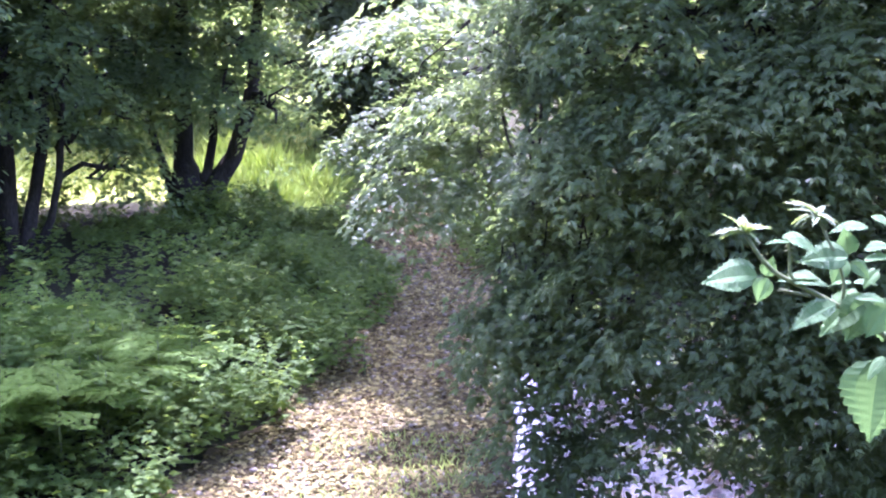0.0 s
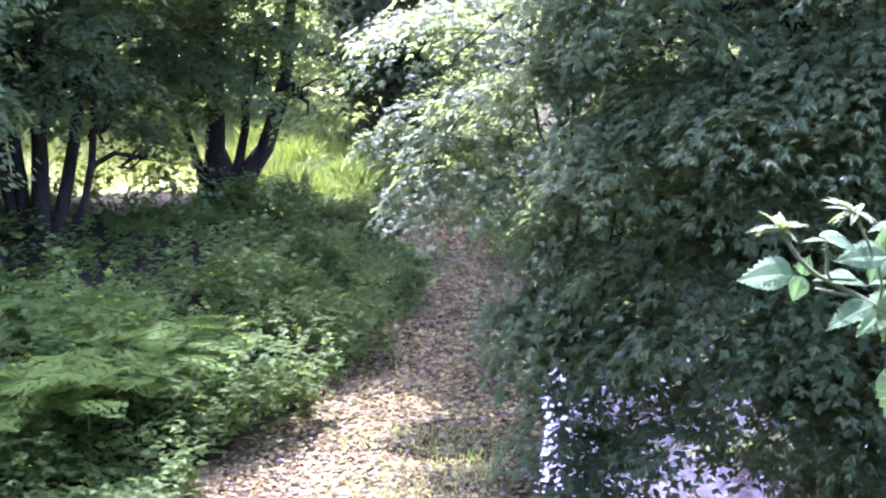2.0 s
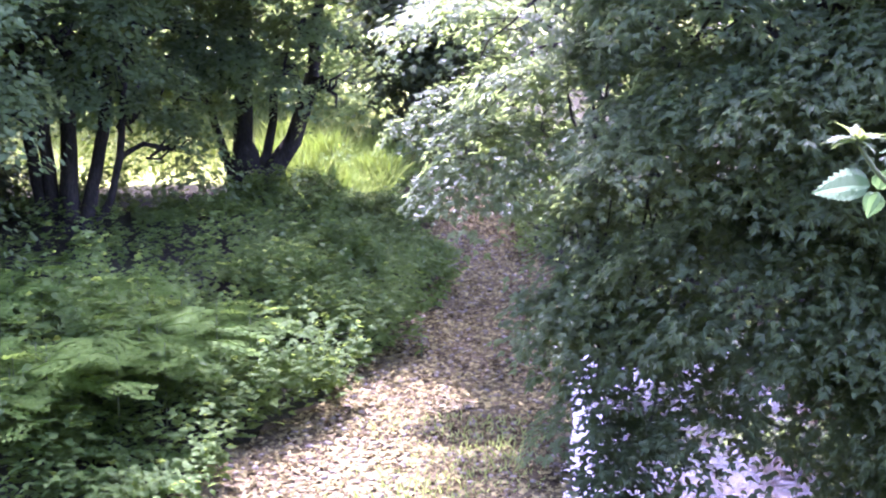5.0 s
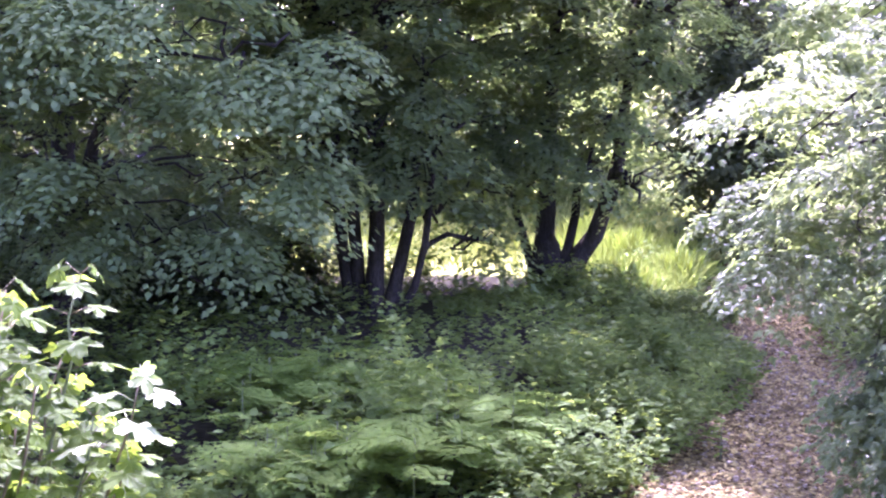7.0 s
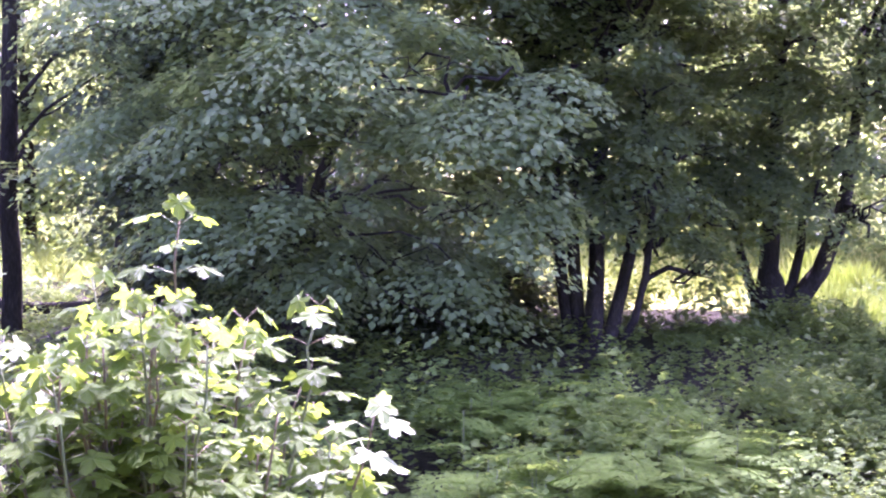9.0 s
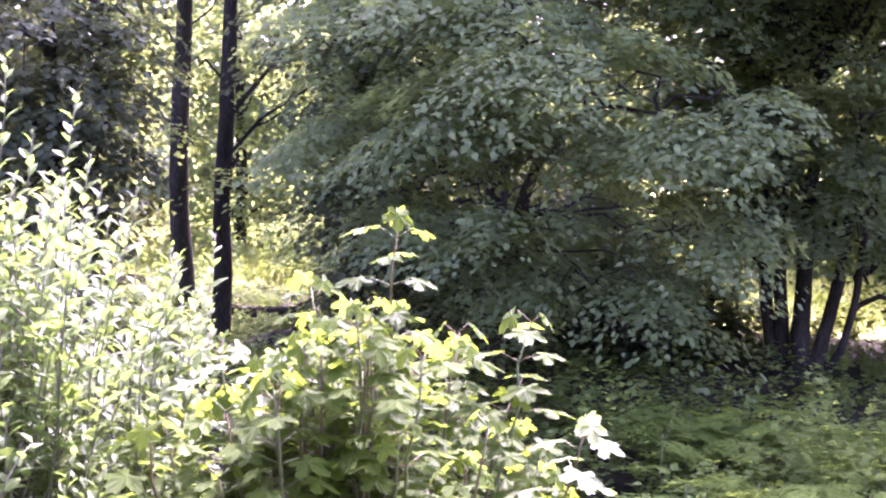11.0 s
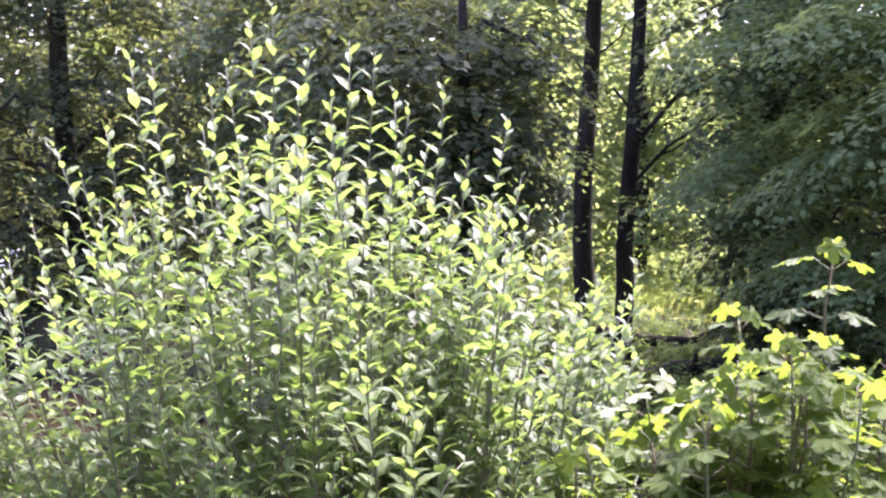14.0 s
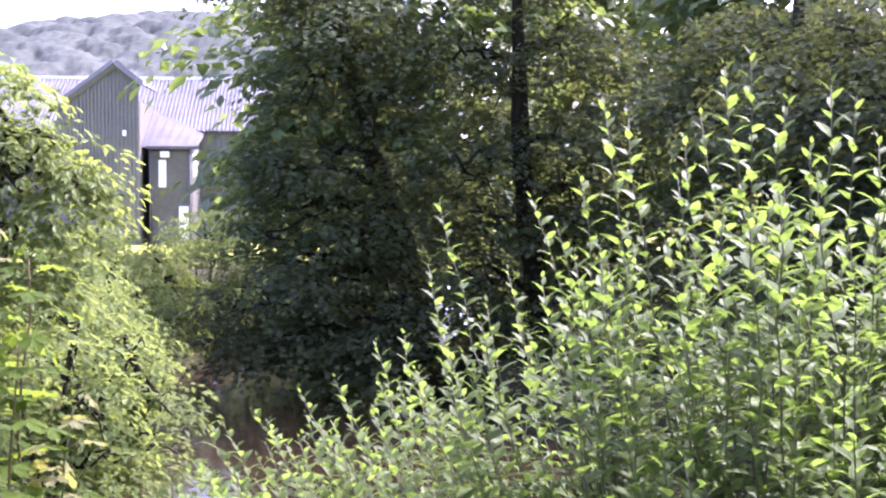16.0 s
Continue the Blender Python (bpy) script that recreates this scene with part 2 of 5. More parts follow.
def frond(pairs=9, width=0.42):
    """A feathery leaf, broad at its base: a rib, pairs of side ribs, and small toothed leaflets along each."""
    bits = [tube([(0, 0, 0), (0, 0.5, 0.06), (0, 1, -0.08)], [0.012, 0.009, 0.003], 4)]
    for i in range(pairs):
        s = 0.2 + 0.78 * i / pairs
        w = width * (1 - 0.85 * (i / pairs) ** 1.2) * (0.82 if i == 0 else 1.0)
        z = 0.06 * math.sin(math.pi * s) - 0.08 * s ** 3
        for side in (-1, 1):
            way = np.array([side * 0.86, 0.5, -0.1 + 0.08 * math.sin(5.0 * i + side)])
            count = max(2, int(w / 0.125))
            for k in range(count):
                f = (k + 0.6) / count
                at = np.array([0, s, z]) + way * w * f
                for turn in (-1, 1):
                    d = way * 0.55 + turn * np.array([-way[1], way[0], 0.0]) * side
                    length = 0.15 * (1.1 - 0.5 * f)
                    bits.append(placed(KITE, at[None], d[None], np.array([[0.1 * turn, 0.1, 1.0]]), np.array([[length * 0.9, length, length]])))
    return joined(bits)


FROND = frond(6, 0.5)


# ---- foliage: sprays of leaves spread through clumps ----
def sprays(clumps, per_area, leaves, spread, size, droop=0.25, up=1.2, hollow=0.45, ruffle=0.25, twigs=9, domed=0.0):
    """Where the leaves of a crown sit, which way they point and face, and their sizes.
    clumps: centre and half-axes of each bough's mass, filled with domed tiers of twigs that lean outwards."""
    P, D, N, S = [], [], [], []
    down = np.array([0, 0, -1.0])
    for cx, cy, cz, rx, ry, rz, *thick in clumps:
        k = max(2, int(per_area * (rx * ry + ry * rz + rx * rz) * (thick[0] if thick else 1) + 0.5))
        u = unit(G.normal(size=(k, 3)))
        u[:, 2] = np.where(G.random(k) < domed, np.abs(u[:, 2]), u[:, 2])
        r = np.where(G.random((k, 1)) < domed, G.uniform(0.85, 1.0, (k, 1)), hollow + (1.0 - hollow) * G.random((k, 1)) ** 0.6)
        c = np.array([cx, cy, cz]) + u * r * np.array([rx, ry, rz])
        out = unit(u * np.array([1, 1, 0]) + G.normal(0, 0.35, (k, 3)) * np.array([1, 1, 0]))
        n = unit(np.array([0, 0, up]) + 0.42 * out + G.normal(0, 0.14, (k, 3)))
        t = unit(out - (out * n).sum(1, keepdims=True) * n)
        b = np.cross(n, t)
        reach = spread * G.uniform(0.65, 1.3, (k, 1, 1))
        way = np.arange(leaves) % twigs * (2 * np.pi / twigs)
        phi = way[None, :, None] + G.uniform(0, 6.28, (k, 1, 1)) + G.normal(0, 0.14, (k, leaves, 1))
        rho = reach * np.sqrt(G.uniform(0.02, 1, (k, leaves, 1))) * (1 + 0.3 * np.cos(phi))
        run = np.cos(phi) * t[:, None] + np.sin(phi) * b[:, None]
        across = -np.sin(phi) * t[:, None] + np.cos(phi) * b[:, None]
        hand = np.where(G.random((k, leaves, 1)) < 0.5, -1.0, 1.0)
        edge = rho / reach
        P.append((c[:, None] + rho * run + 0.25 * size * hand * across + 0.38 * rho * edge * down + n[:, None] * G.normal(0, spread * 0.08, (k, leaves, 1))).reshape(-1, 3))
        D.append((0.8 * run + 0.6 * hand * across + (droop + 0.2 * edge) * down + G.normal(0, 0.2, (k, leaves, 3))).reshape(-1, 3))
        N.append((n[:, None] + 0.3 * edge * run + G.normal(0, ruffle, (k, leaves, 3))).reshape(-1, 3))
        S.append((size * G.uniform(0.6, 1.2, (k, leaves))).reshape(-1))
    return np.concatenate(P), np.concatenate(D), np.concatenate(N), np.concatenate(S)


def shade_crown(x, y, wide, z0, z1, count, thick):
    """Unseen foliage masses added atop a tree for shade, wide below and narrow above."""
    out = []
    for k in range(count):
        f = (k + R_.random()) / count
        a, r = 2.4 * k, wide * math.sqrt(R_.random()) * (1 - 0.6 * f)
        out.append((x + r * math.cos(a), y + r * math.sin(a), z0 + (z1 - z0) * f, R_.uniform(0.9, 1.5), R_.uniform(0.9, 1.5), R_.uniform(0.4, 0.7), thick))
    return out


def curtain(x0, x1, y, z0, z1, step, thick):
    """Masses of foliage side by side and one over another, along the back of a crown."""
    return [(x + R_.uniform(-0.2, 0.2), y + R_.uniform(-0.25, 0.25), z + R_.uniform(-0.15, 0.15), 0.6, 0.35, 0.4, thick) for x in np.arange(x0, x1, step) for z in np.arange(z0, z1, step * 0.85)]


def thing(name, place, label, category, group=""):
    ob = new(name)
    ob.location = place
    return tagged(ob, label, category, group)


def tree(name, label, base, stems, clumps, leaf, leaf_mat, size, per_area=90, leaves=14, spread=0.3, droop=0.2, category="tree", group="", bark=None, limb_r=0.05, hollow=0.45, hang=0.0, ruffle=0.2, up=1.4, domed=0.0, ceiling=99.0):
    """A tree: stems (places and radii), limbs that run from them into each mass of foliage, and the crown."""
    ob = thing(name, base, label, category, group)
    o = np.array(base)
    bark = bark or BARK
    lines = []
    for pts, radii in stems:
        p = np.array(pts, float)
        s = np.linspace(0, 1, len(p))
        q = np.linspace(0, 1, max(8, len(p) * 3))
        fine = np.stack([np.interp(q, s, p[:, i]) for i in range(3)], 1)
        fine[1:-1, :2] += G.normal(0, 0.12 * min(radii), (len(q) - 2, 2))
        child("trunk", mesh_of("trunk", *tube(fine - o, np.interp(q, s, radii), 9, 0.08), bark, True), ob)
        lines.append(fine)
    allp = np.concatenate(lines)
    for cx, cy, cz, rx, ry, rz, *_ in clumps:
        c = np.array([cx, cy, cz])
        d = np.linalg.norm((allp - c) * np.array([1, 1, 1.0]), axis=1) + (2.0 - 2 * hang) * np.maximum(0, allp[:, 2] - cz) + 3 * hang * np.maximum(0, cz + 0.6 - allp[:, 2])
        start = allp[int(np.argmin(d))]
        bits = [tube(bent(start, c + G.normal(0, 0.15, 3), 0.25, 7, 0.06) - o, np.linspace(limb_r, limb_r * 0.3, 7), 6)]
        for _ in range(4):
            e = c + unit(G.normal(size=3)) * np.array([rx, ry, rz]) * 0.85
            bits.append(tube(bent(start + (c - start) * R_.uniform(0.45, 0.95), e, 0.1, 5, 0.05) - o, np.linspace(limb_r * 0.4, limb_r * 0.12, 5), 4))
        child("limb", mesh_of("limb", *joined(bits), bark, True), ob)
    # foliage over the ceiling is out of view: coarser, mainly there to cast shade
    for part_name, group_of, coarse in (("crown", [c for c in clumps if c[2] - c[5] < ceiling], 1), ("upper_crown", [c for c in clumps if c[2] - c[5] >= ceiling], 2)):
        if group_of:
            P, D, N, S = sprays(group_of, per_area, leaves // coarse ** 2, spread, size * coarse, droop, hollow=hollow, ruffle=ruffle, up=up, domed=domed)
            child(part_name, mesh_of(part_name, *placed(leaf, P - o, D, N, S), leaf_mat), ob)
    return ob


# ---- ground and water ----
def far_bank(x):
    return np.interp(x, [-120, -60, -40, -30, -26, -22, -14, -9.5, -6.5, -2.2, 0.42, 0.72, 3.5, 7, 60], [52, 32, 22, 15, 12.4, 11.6, 11.5, 10.8, 9.2, 8.2, 8.2, 17.3, 17.6, 15.5, 15])


def near_bank(x):
    return np.interp(x, [-120, -60, -40, -30, -24, -21, -17, -12, -6, 0, 6, 60], [44, 26, 16.5, 9.6, 6.4, 5.2, 4.2, 3.2, 4.6, 5.0, 5.5, 8])


def smooth(a, b, x):
    t = np.clip((x - a) / (b - a), 0, 1)
    return t * t * (3 - 2 * t)


def path_middle(y):
    return np.interp(y, [7, 9.4, 11, 12.6, 15.5, 18.6, 21, 25], [-0.9, -0.75, -0.4, -0.22, 0.0, -0.5, -0.7, -0.6])


def path_half(y):
    return np.interp(y, [7, 9.4, 11, 12.6, 15.5, 18.6, 25], [1.25, 1.08, 0.78, 0.62, 0.45, 0.42, 0.5])


def height(x, y):
    """The lie of the land: the near bank, the stream, the far bank and fields."""
    x, y = np.asarray(x, float), np.asarray(y, float)
    f, nb = far_bank(x), near_bank(x)
    bed = -1.15
    far = bed + (0.02 - bed) * smooth(-1.1, 0.5, y - f)
    r = np.hypot(x, y)
    top = np.where(r < 12, 2.0 - 1.5 * smooth(1.5, 7.0, r), 0.5)
    near = bed + (top - bed) * smooth(-0.4, 2.2, nb - y)
    h = np.maximum(far, near)
    off = path_middle(y) - x
    h = h + np.where(y > f, 0.22 * smooth(0.9, 3.0, off) + 0.25 * smooth(18, 30, y), 0)
    h = h + 0.05 * np.sin(1.7 * x + 0.6 * y) * np.sin(1.3 * y - 0.5 * x) * smooth(0.5, 2.0, np.abs(off))
    rr = np.hypot(x + 30, y)
    return h + 14 * smooth(140, 420, rr)


gx = np.concatenate([-np.geomspace(1800, 46, 22), np.arange(-45, -9.01, 0.6), np.arange(-9, 5.01, 0.18), np.arange(5.3, 16, 0.4), np.geomspace(17, 1800, 22)])
gy = np.concatenate([-np.geomspace(1800, 9, 20), np.arange(-8, 7.9, 0.4), np.arange(8, 22.01, 0.2), np.arange(22.4, 34, 0.4), np.geomspace(35, 1800, 24)])
X, Y = np.meshgrid(gx, gy)
nx, ny = len(gx), len(gy)
i, j = np.meshgrid(np.arange(nx - 1), np.arange(ny - 1))
q = (j * nx + i).ravel()
tris = np.concatenate([np.stack([q, q + 1, q + nx + 1], 1), np.stack([q, q + nx + 1, q + nx], 1)])
verts = np.stack([X.ravel(), Y.ravel(), height(X, Y).ravel()], 1)
ground_me = mesh_of("ground", verts, tris, SOIL, True)
for extra in (PATH, MEADOW):
    ground_me.materials.append(extra)
cen = verts[tris].mean(1)
on_path = (np.abs(cen[:, 0] - path_middle(cen[:, 1])) < path_half(cen[:, 1]) + 0.3) & (cen[:, 1] > 6.5) & (cen[:, 1] < 24)
meadow = ((cen[:, 1] > 20.5) & (cen[:, 0] < -1.2) & (cen[:, 0] > -60)) | (np.hypot(cen[:, 0], cen[:, 1]) > 60)
ground_me.polygons.foreach_set("material_index", np.where(on_path, 1, np.where(meadow, 2, 0)).astype(np.int32))
tagged(new("ground", ground_me), "dark damp earth banks with a pale trodden path", "ground", kind="structure")

WATER = bpy.data.materials.new("stream_water")
WATER.use_nodes = True
wb = WATER.node_tree.nodes["Principled BSDF"]
wb.inputs["Base Color"].default_value = (0.02, 0.0145, 0.008, 1)
wb.inputs["Roughness"].default_value, wb.inputs["IOR"].default_value, wb.inputs["Specular IOR Level"].default_value = 0.06, 1.33, 0.8
wtc, wno, wbp = (WATER.node_tree.nodes.new(k) for k in ("ShaderNodeTexCoord", "ShaderNodeTexNoise", "ShaderNodeBump"))
wno.inputs["Scale"].default_value, wno.inputs["Detail"].default_value = 5.0, 3
wbp.inputs["Strength"].default_value, wbp.inputs["Distance"].default_value = 0.25, 0.03
WATER.node_tree.links.new(wtc.outputs["Object"], wno.inputs[0])
WATER.node_tree.links.new(wno.outputs[0], wbp.inputs["Height"])
WATER.node_tree.links.new(wbp.outputs[0], wb.inputs["Normal"])
wx, wy = np.meshgrid(np.linspace(-110, 50, 60), np.linspace(-6, 34, 30))
i, j = np.meshgrid(np.arange(59), np.arange(29))
q = (j * 60 + i).ravel()
wt = np.concatenate([np.stack([q, q + 1, q + 61], 1), np.stack([q, q + 61, q + 60], 1)])
tagged(new("water", mesh_of("water", np.stack([wx.ravel(), wy.ravel(), np.full(wx.size, -0.5)], 1), wt, WATER, True)), "still brown stream water reflecting the sky", "water", kind="structure")

# ---- trees ----
# masses above 4 m are unseen, added to shade its right side
tree("maple_tree", "large dark green maple hanging low over the stream", (5.8, 4.4, 0.4),
     [([(5.8, 4.4, 0.2), (5.4, 5.2, 2.2), (4.6, 6.6, 4.2), (3.4, 8.2, 5.4)], [0.26, 0.22, 0.16, 0.1]),
      ([(5.4, 5.2, 2.2), (4.0, 6.8, 3.2), (2.2, 8.8, 3.4), (0.6, 10.4, 2.9)], [0.15, 0.1, 0.05, 0.012])],
     [(-0.55, 12.0, 2.15, 0.5, 0.5, 0.08, 0.7), (-0.4, 12.0, 1.65, 0.4, 0.5, 0.16, 0.6), (-0.1, 11.6, 2.4, 0.5, 0.7, 0.3, 0.55), (-0.1, 12.5, 3.05, 0.6, 0.8, 0.4, 0.5),
      (0.1, 10.6, 1.95, 0.55, 0.7, 0.4, 0.7), (0.15, 11.0, 2.95, 0.75, 0.8, 0.5, 0.5), (0.75, 10.0, 2.6, 0.8, 0.8, 0.5, 0.7), (0.65, 10.0, 1.5, 0.4, 0.6, 0.35, 1.2), (0.5, 10.0, 1.05, 0.25, 0.5, 0.25, 1.1),
      (0.9, 9.6, 1.15, 0.5, 0.6, 0.45), (0.65, 9.9, 0.8, 0.25, 0.5, 0.25), (1.2, 9.5, 0.95, 0.6, 0.6, 0.25, 0.7), (0.7, 9.5, 0.5, 0.25, 0.4, 0.25, 0.7),
      (1.4, 9.0, 2.4, 0.8, 0.8, 0.6), (1.6, 9.0, 1.6, 0.8, 0.8, 0.5), (2.0, 8.5, 2.6, 0.8, 0.8, 0.6), (2.5, 8.8, 1.6, 0.8, 0.8, 0.5),
      (2.6, 8.4, 3.2, 0.9, 0.8, 0.6), (1.4, 9.2, 3.2, 0.9, 0.8, 0.5), (2.5, 8.8, 0.9, 0.6, 0.6, 0.25, 0.6), (2.3, 9.0, 0.5, 0.5, 0.5, 0.12, 0.6), (1.3, 9.2, 0.5, 0.5, 0.5, 0.12, 0.6), (1.9, 9.4, 0.2, 0.6, 0.4, 0.12, 0.9), (2.4, 9.2, 0.15, 0.5, 0.4, 0.12, 0.8), (2.6, 9.0, 0.75, 0.6, 0.5, 0.2), (3.2, 8.9, 0.35, 0.6, 0.5, 0.2), (2.0, 9.1, 0.85, 0.5, 0.4, 0.2, 0.8), (2.9, 8.9, 0.6, 0.5, 0.5, 0.2, 0.9), (2.9, 9.2, 0.1, 0.6, 0.5, 0.14, 1.1), (2.6, 9.5, 0.0, 0.4, 0.4, 0.12, 0.5), (3.4, 9.3, -0.1, 0.5, 0.4, 0.14, 0.9), (3.6, 9.0, 0.9, 0.5, 0.6, 0.5, 1.0), (3.4, 8.8, 0.3, 0.4, 0.5, 0.25, 0.9), (2.4, 8.4, 1.3, 0.8, 0.6, 0.3, 0.9), (1.9, 8.5, 2.0, 0.7, 0.5, 0.4, 0.9), (1.1, 9.2, 2.0, 0.6, 0.5, 0.4, 0.9), (0.5, 9.7, 3.05, 0.4, 0.3, 0.3, 1.3), (2.1, 8.5, 2.5, 0.5, 0.4, 0.35, 1.2), (2.4, 8.3, 3.0, 0.5, 0.4, 0.3, 1.0), (3.3, 8.6, 3.2, 0.6, 0.6, 0.5, 1.0), (3.2, 8.6, 1.2, 0.6, 0.7, 0.5), (3.3, 8.4, 2.3, 0.7, 0.7, 0.7), (0.95, 9.4, 0.2, 0.3, 0.35, 0.12, 0.5), (0.75, 9.2, 0.35, 0.3, 0.4, 0.2, 0.9), (0.7, 9.4, -0.05, 0.25, 0.4, 0.15, 0.9), (0.25, 14.0, 3.6, 0.7, 0.8, 0.35, 0.4), (4.2, 8.6, 5.8, 1.8, 1.6, 0.6, 0.9), (3.6, 11.0, 6.2, 1.8, 1.6, 0.6, 0.9), (1.4, 10.5, 4.75, 1.5, 1.2, 0.5, 1.1), (3.2, 10.2, 4.8, 1.6, 1.4, 0.6, 1.0), (2.2, 9.4, 5.5, 1.9, 1.6, 0.5, 0.8), (0.9, 13.4, 3.5, 0.8, 0.9, 0.4, 0.4), (2.2, 12.8, 3.6, 1.1, 1.1, 0.5, 0.6), (1.7, 14.4, 3.9, 1.0, 0.9, 0.5, 0.6), (3.5, 11.8, 3.6, 1.2, 1.2, 0.6, 0.6), (1.4, 9.6, 4.1, 1.2, 1.2, 0.6, 0.6), (2.9, 8.4, 4.4, 1.6, 1.5, 0.8, 0.7)],
     LOBED, MAPLE, 0.08, 22, 136, 0.34, 0.08, limb_r=0.016, hollow=0.3, hang=1.0, ruffle=0.2, up=1.35, domed=0.5, ceiling=4.1)

# masses above 5 m are unseen and shade the path and bank
tree("forked_tree", "old forked tree with several dark trunks from one base", (-3.45, 19.8, 0.2),
     [([(-3.45, 19.8, 0.0), (-3.47, 19.8, 0.45), (-3.53, 19.8, 1.0), (-3.5, 19.8, 2.2), (-3.4, 19.9, 4.6)], [0.4, 0.3, 0.13, 0.11, 0.06]),
      ([(-3.38, 19.75, 0.1), (-3.15, 19.8, 0.6), (-2.85, 19.85, 1.0), (-2.55, 19.9, 1.9), (-2.4, 20.0, 3.6)], [0.26, 0.15, 0.12, 0.1, 0.05]),
      ([(-3.4, 19.8, 0.3), (-3.22, 19.8, 0.8), (-3.12, 19.85, 1.3), (-3.05, 19.9, 2.6)], [0.12, 0.07, 0.06, 0.03]),
      ([(-3.55, 19.75, 0.1), (-3.72, 19.8, 0.6), (-3.92, 19.82, 1.2), (-4.1, 19.9, 2.0)], [0.16, 0.07, 0.055, 0.03])],
     [(-4.2, 19.8, 2.5, 1.1, 1.0, 0.6), (-3.3, 20.0, 3.2, 1.0, 1.0, 0.7, 0.5), (-2.7, 20.1, 2.4, 0.6, 0.8, 0.5, 0.5), (-4.0, 19.8, 3.8, 1.2, 1.2, 0.7), (-2.3, 20.1, 3.1, 0.6, 0.7, 0.5, 0.5),
      (-3.8, 19.9, 1.75, 0.9, 0.8, 0.3), (-5.0, 19.6, 1.8, 0.8, 0.8, 0.4), (-1.8, 20.3, 3.9, 0.8, 0.8, 0.5, 0.5), (-2.5, 19.9, 1.6, 0.35, 0.5, 0.25), (-3.6, 20.0, 5.2, 1.7, 1.1, 0.9, 0.6), (-4.8, 20.6, 2.9, 1.3, 0.8, 0.8, 1.2), (-3.6, 18.2, 5.3, 1.3, 1.2, 0.6, 0.4), (-3.7, 19.2, 2.5, 1.0, 0.5, 0.4, 0.7), (-2.7, 19.3, 3.1, 0.7, 0.5, 0.5, 0.6), (-3.4, 19.2, 3.4, 0.9, 0.5, 0.5, 0.6), (-2.4, 19.0, 5.5, 1.1, 1.1, 0.5, 0.9),
      (-4.3, 19.0, 1.75, 0.7, 0.5, 0.3), (-3.6, 18.9, 2.1, 0.7, 0.5, 0.35), (-2.9, 18.9, 1.9, 0.5, 0.5, 0.3, 0.8), (-2.5, 18.9, 2.5, 0.5, 0.5, 0.4), (-2.2, 19.1, 1.75, 0.4, 0.5, 0.25, 0.8), (-2.2, 19.1, 3.3, 0.5, 0.6, 0.5), (-2.3, 19.2, 4.2, 0.6, 0.6, 0.5),
      (-3.2, 18.8, 4.0, 0.8, 0.6, 0.5), (-4.2, 18.8, 3.2, 0.8, 0.6, 0.5), (-4.6, 18.9, 4.4, 0.9, 0.7, 0.6)] + [(-1.9, 19.6, 2.3, 0.3, 0.35, 0.2), (-1.85, 19.7, 3.1, 0.35, 0.35, 0.25), (-2.0, 19.6, 3.9, 0.35, 0.35, 0.25), (-1.7, 19.8, 4.5, 0.4, 0.4, 0.3)] + curtain(-5.2, -3.9, 20.8, 2.1, 5.2, 0.85, 0.9) + shade_crown(-4.6, 18.6, 1.6, 5.8, 10.0, 9, 0.2) + shade_crown(-0.8, 17.0, 1.0, 5.2, 6.6, 7, 1.0) + shade_crown(-0.7, 20.2, 0.8, 6.2, 7.8, 8, 1.2),
     OVAL2W, CANOPY, 0.08, 9.5, 150, 0.4, 0.1, ruffle=0.2, up=1.6, domed=0.75, ceiling=4.8)

